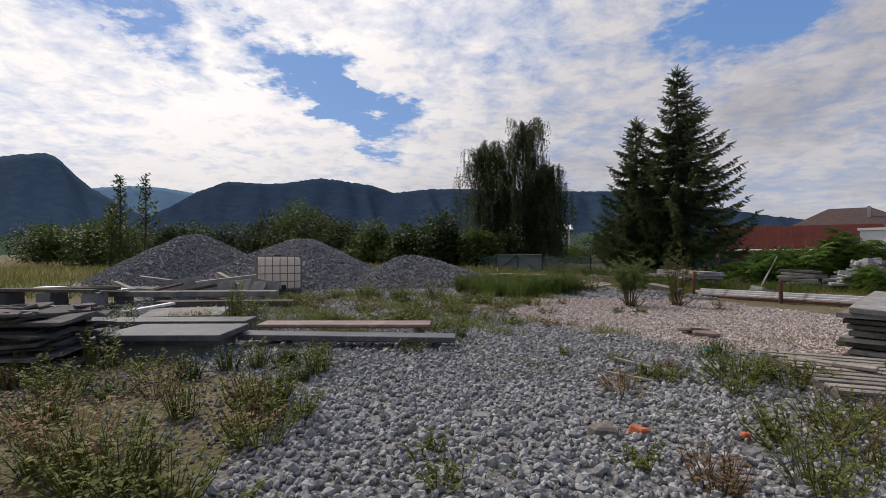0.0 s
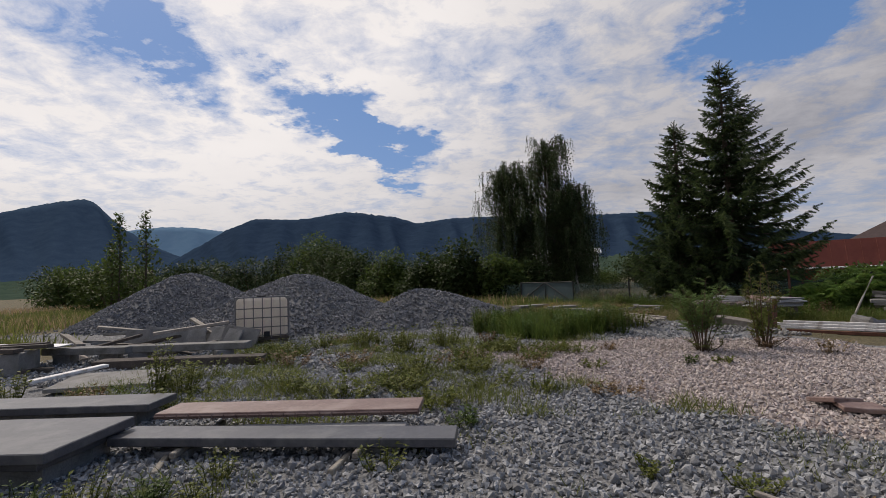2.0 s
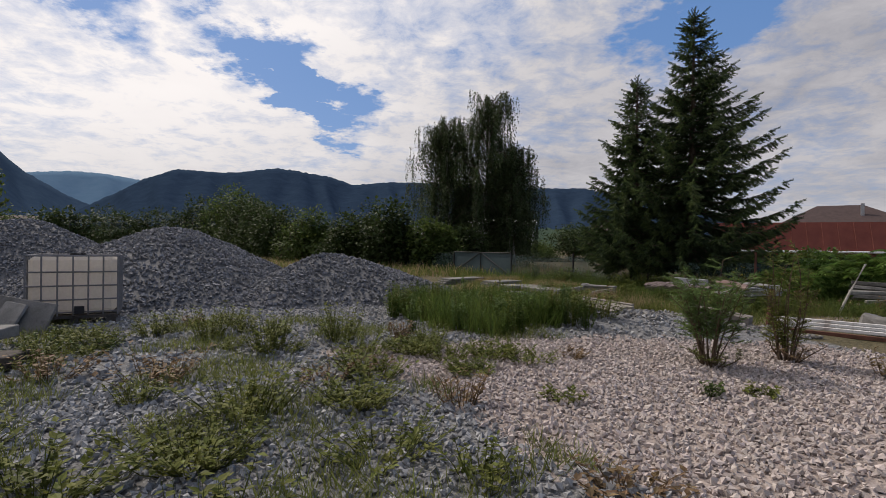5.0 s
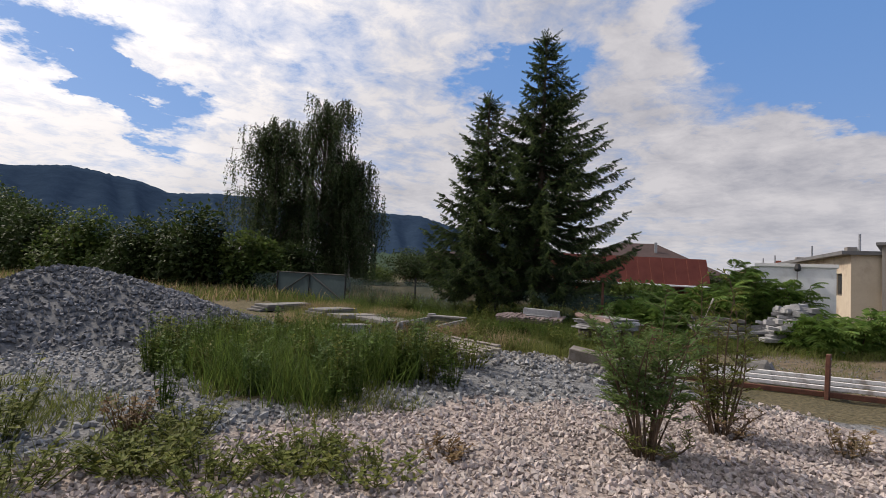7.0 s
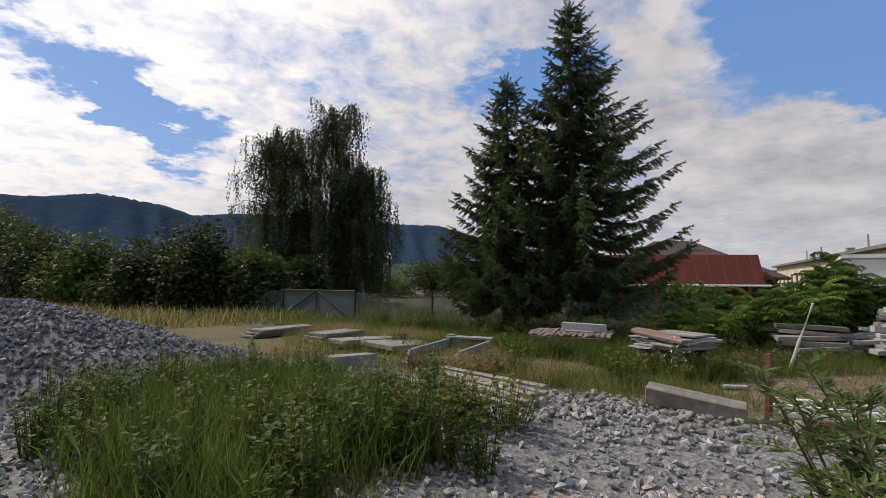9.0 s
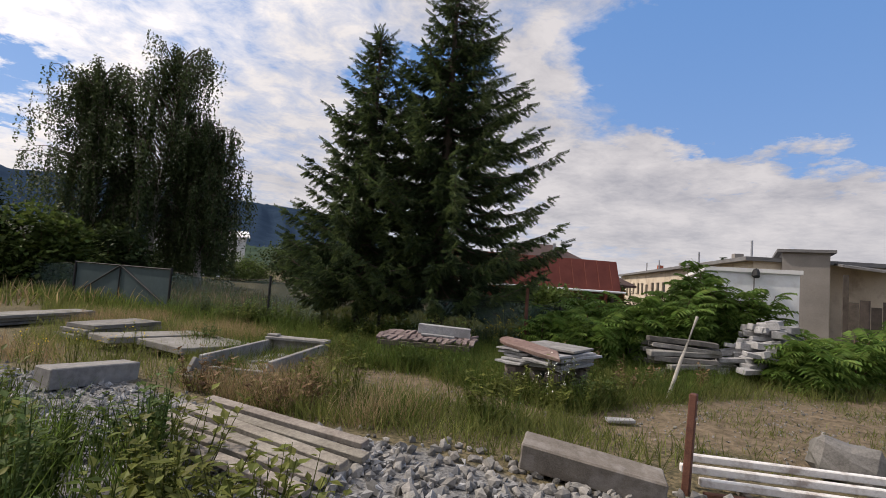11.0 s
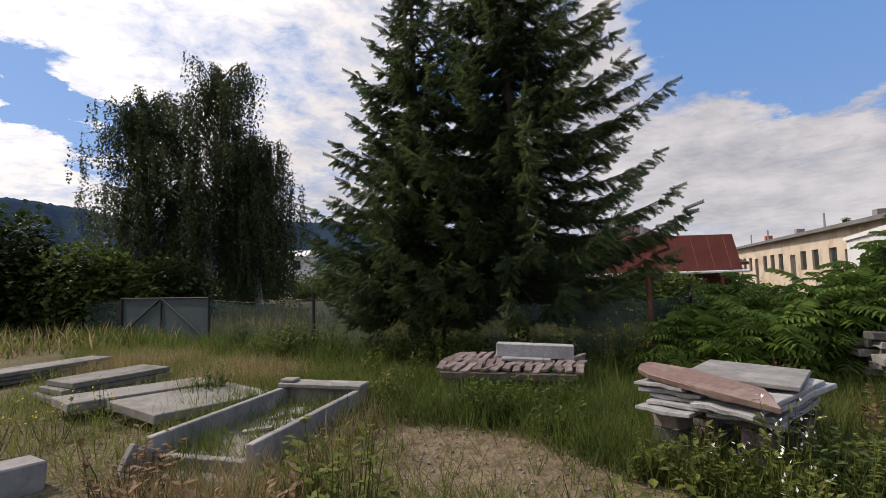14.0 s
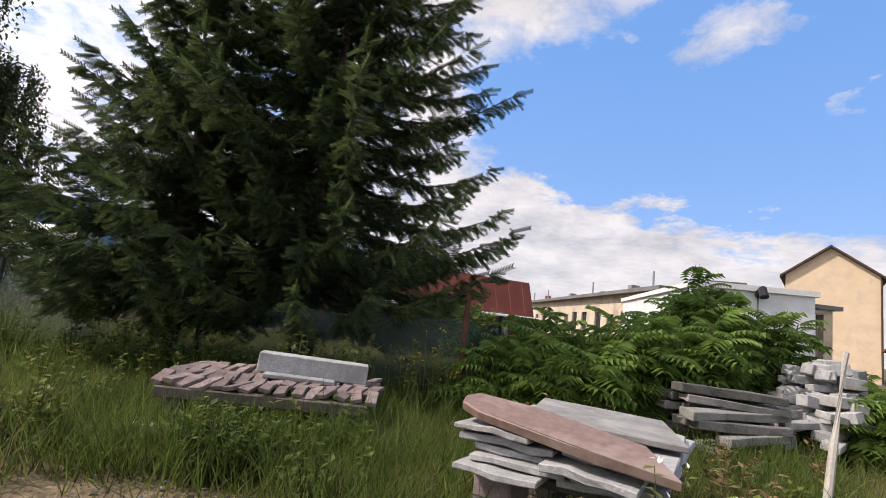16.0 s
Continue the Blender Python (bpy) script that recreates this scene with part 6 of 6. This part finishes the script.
for i in range(9):
    x, y = 8.3 + r.uniform(-0.3, 0.35), 16.3 + r.uniform(-0.25, 0.3)
    weed(x, y, r.uniform(0.3, 0.7), 0.25, "white-flowered weed beside the slab stack", 300 + i, WEED, 5, 0.05, 10, WHITEPETAL if i % 2 else None)
for i in range(5):
    weed(10.35 + 0.14 * i, 19.75 - 0.1 * i, 0.7 + 0.15 * (i % 3), 0.2, "yellow-flowered weed beside the fence", 320 + i, WEED, 10, 0.06, 9, YELLOW)
for i in range(4):
    weed(15.6 + 0.3 * i, 14.9 - 0.1 * i, 0.9, 0.3, "yellow-flowered weed beside the stone heap", 330 + i, WEED, 12, 0.06, 9, YELLOW)
for i in range(4):
    weed(3.3 + 0.4 * i, 19.9 + 0.35 * i, 0.5, 0.22, "yellow-flowered weed in dry meadow", 340 + i, WEED, 8, 0.05, 7, YELLOW)


r = random.Random(31)
for i in range(34):
    f = r.random()
    x, y = 6.6 + 4.0 * f - 0.25 - r.uniform(0, 0.7), 26.4 - 6.3 * f - r.uniform(0, 0.5)
    weed(x, y, r.uniform(0.4, 0.85), r.uniform(0.2, 0.4), "dusty green weed growing along the netted fence", 700 + i, r.choice((BUSH, GRASS, BUSHLIT, MEADOW)), r.randint(12, 22), 0.07, 12)
for i in range(16):
    a = r.uniform(2.6, 5.6)
    x, y = 8.97 + 0.78 * math.cos(a) + r.uniform(-0.12, 0.12), 16.93 + 0.78 * math.sin(a) + r.uniform(-0.12, 0.12)
    weed(x, y, r.uniform(0.22, 0.5), r.uniform(0.12, 0.25), "green leafy weed beside the slab stack", 740 + i, r.choice((WEED, BUSHLIT, WEED, MEADOW)), r.randint(8, 16), 0.055, 12)
for i in range(14):
    x, y = 8.1 + r.uniform(-0.6, 0.8), 18.9 + r.uniform(-0.35, 0.35)
    weed(x, y, r.uniform(0.25, 0.45), r.uniform(0.15, 0.3), "green leafy weed before the tile stack", 760 + i, r.choice((GRASS, BUSHLIT, WEED)), r.randint(10, 18), 0.055, 12)


# grass
def scattered(x0, x1, y0, y1, count, keep):
    p = np.stack([rng.uniform(x0, x1, count), rng.uniform(y0, y1, count)], 1)
    p = p[rng.random(count) < keep(p[:, 0], p[:, 1])]
    return np.stack([p[:, 0], p[:, 1], ground_height(p[:, 0], p[:, 1]) - 0.015], 1)


def grass(name, label, pts, height, width, mat, tilt=0.35):
    ob = part(name, blades(pts, height, width, tilt), mat)
    return tagged(ob, label, "grass", kind="stuff")


def open_ground(x, y):
    return (inside(GREY_AREA, x, y) < -0.15) & (inside(SAND_AREA, x, y) < 0.1)


def patchy(x, y, s=0.8, at=0.0):
    return smooth(at - 0.35, at + 0.35, wave(x, y, s))


grass("tall_grass", "dense tall green grass patch among the gravel", scattered(0, 4.4, 13, 19.2, 34000, lambda x, y: smooth(-0.1, 0.5, inside(TALL_GRASS, x, y) + 0.45 * wave(x, y, 3.2)) * smooth(-0.7, 0.1, wave(x + 1, y, 6.5))), 0.5, 0.01, GRASS, 0.42)
grass("meadow_grass", "rough green meadow grass behind the gravel", scattered(3.0, 17, 14.5, 30, 90000, lambda x, y: np.where(open_ground(x, y), 0.5 + 0.5 * patchy(x, y, 0.9), 0.0)), 0.26, 0.009, MEADOW, 0.55)
grass("near_meadow", "deep mixed grass round the meadow stacks", scattered(5.0, 12.5, 15.6, 22.5, 42000, lambda x, y: np.where(inside(GREY_AREA, x, y) < -0.1, (0.35 + 0.65 * patchy(x, y, 1.3)) * (1 - 0.88 * smooth(-0.35, 0.6, inside(SAND_AREA, x, y) + 0.4 * wave(x, y, 2.0))), 0.0)), 0.27, 0.007, MEADOW, 0.65)
grass("near_green_grass", "green grass clumps round the meadow stacks", scattered(5.2, 12.5, 15.8, 22.0, 30000, lambda x, y: np.where((inside(GREY_AREA, x, y) < -0.1) & (inside(SAND_AREA, x, y) < 0.15), smooth(-0.2, 0.5, wave(x + 2, y, 2.6)), 0.0)), 0.34, 0.009, GRASS, 0.6)
grass("long_meadow_grass", "long green grass round the stacks", scattered(7.0, 14, 16, 24, 26000, lambda x, y: np.where(open_ground(x, y), patchy(x + 3, y, 0.8, -0.1), 0.0)), 0.38, 0.008, GRASS, 0.5)
grass("dry_grass", "dry tan grass heads in the meadow", scattered(2.5, 8.0, 16.0, 26, 44000, lambda x, y: 0.7 * np.where(open_ground(x, y), smooth(0.05, 0.5, wave(x * 1.1 + 1.5, y, 1.0) + 0.35 * np.exp(-(((x - 5.6) / 1.5) ** 2 + ((y - 17.9) / 1.3) ** 2))) * smooth(7.4, 6.4, x), 0.0)), 0.33, 0.005, DRYGRASS, 0.4)
grass("tall_dry_grass", "tall dry grass heads before the grave surround", scattered(3.2, 8.2, 16.2, 19.6, 16000, lambda x, y: np.where(open_ground(x, y) & (np.hypot(x - 5.97, y - 19.5) > 0.8), smooth(-0.1, 0.5, wave(x * 0.8, y * 1.3, 1.6) + 0.55 * np.exp(-(((x - 5.4) / 1.6) ** 2 + ((y - 17.9) / 0.8) ** 2))) * smooth(6.9, 6.0, x), 0.0)), 0.44, 0.005, DRYGRASS, 0.35)
grass("field_grass", "rough field grass round the heaps", scattered(-32, 10, 14, 60, 70000, lambda x, y: np.where((inside(GREY_AREA, x, y) < -0.3) & (np.hypot(x - 5, y - 16) > 13), 0.8, 0.0)), 0.5, 0.035, MEADOW, 0.5)
grass("dry_field_grass", "dry straw-coloured field grass beyond the heaps", scattered(-50, 10, 20, 75, 30000, lambda x, y: np.where((inside(GREY_AREA, x, y) < -0.3) & (np.hypot(x - 5, y - 16) > 13), patchy(x, y, 0.12, -0.1), 0.0)), 0.6, 0.035, DRYGRASS, 0.4)
grass("bank_grass", "low weeds and grass tufts on the grey gravel", scattered(-5.5, 3.5, 7.6, 15.5, 70000, lambda x, y: np.where(inside(PINK_AREA, x, y) < 0.2, 0.75 * smooth(-0.1, 0.5, wave(x + 0.7, y - 0.6, 2.0) + 0.3 * wave(x, y, 5.0)), 0.0)), 0.19, 0.008, MEADOW, 0.7)
grass("near_tufts", "short grass tufts between near stones", scattered(-5.5, 5.5, 1.8, 7.6, 26000, lambda x, y: 0.8 * smooth(0.3, 0.75, wave(x * 1.0 - 1.3, y + 0.4, 1.9) + 0.3 * wave(x, y, 6.0) + 0.25 * smooth(1.2, 2.6, abs(x - 0.4)))), 0.11, 0.007, MEADOW, 0.8)
grass("path_tufts", "short grass on the sandy path", scattered(5, 16, 11, 19.5, 36000, lambda x, y: np.where(inside(SAND_AREA, x, y) > -0.3, smooth(-0.5, 0.7, wave(x, y, 2.2) + 0.6 * wave(x, y, 5.5)), 0.0)), 0.12, 0.007, MEADOW, 0.7)
grass("fence_growth", "tall weeds and grass along the fence", scattered(2.0, 12.5, 18.5, 33, 30000, lambda x, y: np.exp(-(((x - (5.73 + (28.23 - y) * 0.6)) + 0.7) / 0.6) ** 2)), 0.5, 0.014, GRASS, 0.5)


grass("tussock", "long leaning grass tussock before the tile stack", scattered(7.2, 9.6, 18.2, 20.2, 5200, lambda x, y: np.exp(-((x + y - 27.15) / 0.5) ** 2 - ((x - y + 10.7) / 1.5) ** 2)), 0.46, 0.008, GRASS, 0.75)


# gravel: loose stones on the ground
def gravel():
    def lay(count, x0, x1, y0, y1, keep, lo, hi, lift=0.25):
        p = np.stack([rng.uniform(x0, x1, count), rng.uniform(y0, y1, count)], 1)
        p = p[rng.random(count) < keep(p[:, 0], p[:, 1])]
        s = rng.uniform(lo, hi, len(p)) * rng.uniform(0.7, 1.15, len(p))
        return np.stack([p[:, 0], p[:, 1], ground_height(p[:, 0], p[:, 1]) + s * lift], 1), s

    def grey_here(x, y):
        k = smooth(-0.15, 0.3, inside(GREY_AREA, x, y) + 0.2 * wave(x, y, 2.3)) * (1 - smooth(-0.25, 0.3, inside(PINK_AREA, x, y) + 0.25 * wave(x, y, 2.1)))
        thin = 1 - 0.75 * smooth(0.25, 0.8, wave(x + 0.7, y - 0.6, 2.0)) * smooth(7, 8.5, y) - 0.5 * smooth(1.8, 2.8, x) * smooth(5.4, 4.4, y) * smooth(-0.4, 0.4, wave(x, y, 3.0))
        return k * np.clip(thin, 0.1, 1) * (1 - 0.8 * smooth(0, 0.4, inside(TALL_GRASS, x, y)))

    def pink_here(x, y):
        return smooth(-0.25, 0.3, inside(PINK_AREA, x, y) + 0.25 * wave(x, y, 2.1))
    p, s = lay(66000, -5, 6.5, 1.6, 11, grey_here, 0.022, 0.07)
    near = (p[:, 1] < 5) & (abs(p[:, 0] - 0.6) < 3) & (s > 0.035)
    tagged(part("gravel", strew(p[near], s[near], shapes=STONES), GRAVEL), "loose grey crushed stone where the walk begins", "gravel", kind="stuff")
    p, s = p[~near], s[~near]
    tagged(part("gravel", strew(p, s), GRAVEL), "loose grey crushed stone covering the yard", "gravel", kind="stuff")
    p, s = lay(26000, -9, 6, 10, 22, grey_here, 0.04, 0.09)
    tagged(part("gravel", strew(p, s), GRAVEL), "loose grey crushed stone farther into the yard", "gravel", kind="stuff")
    p, s = lay(9000, -5.5, -0.6, 1.8, 6.6, lambda x, y: np.where(inside(GREY_AREA, x, y) < 0.1, 0.25 + 0.5 * patchy(x, y, 1.7), 0.0), 0.015, 0.06)
    tagged(part("soil_stones", strew(p, s), RUBBLE), "small brownish stones in bare soil", "gravel", kind="stuff")
    p, s = lay(60000, -0.5, 9.3, 5, 14.6, pink_here, 0.025, 0.068)
    tagged(part("pink_gravel", strew(p, s), PINK), "pale pinkish crushed stone in a broad patch", "gravel", kind="stuff")
    p, s = lay(1100, 4.6, 7.4, 13.2, 16.4, lambda x, y: np.exp(-((((x - 5.6) + (y - 15.1)) / 0.9) ** 2)) * (inside(GREY_AREA, x, y) > -0.3), 0.04, 0.12)
    tagged(part("rubble", strew(p, s, shapes=STONES), RUBBLE), "pale rubble along the gravel's edge", "rubble", kind="stuff")
    p, s = lay(7000, 5.8, 13, 11.5, 19.2, lambda x, y: np.where(inside(SAND_AREA, x, y) > -0.1, 0.3 + 0.6 * patchy(x, y, 2.7), 0.0), 0.01, 0.04)
    tagged(part("path_stones", strew(p, s), RUBBLE), "small brownish stones on the sandy path", "gravel", kind="stuff")
    # single larger stones
    r = random.Random(8)
    meshes = []
    for v, f in STONES:
        meshes.append(Geo().put(v, (), f).mesh("stone"))
        meshes[-1].materials.append(GRAVEL_OB)
    for i in range(260):
        x, y = r.uniform(-1.6, 3.4), r.uniform(2.3, 6.6)
        if float(grey_here(np.array(x), np.array(y))) < 0.4:
            continue
        ob = new("stone", meshes[i % 6])
        s = r.uniform(0.065, 0.11)
        ob.parent = ground
        ob.matrix_basis = pose(x, y, level(x, y) + s * 0.22, r.uniform(0, 360), r.uniform(0, 360), r.uniform(0, 360)) @ Matrix.Scale(s, 4)


gravel()
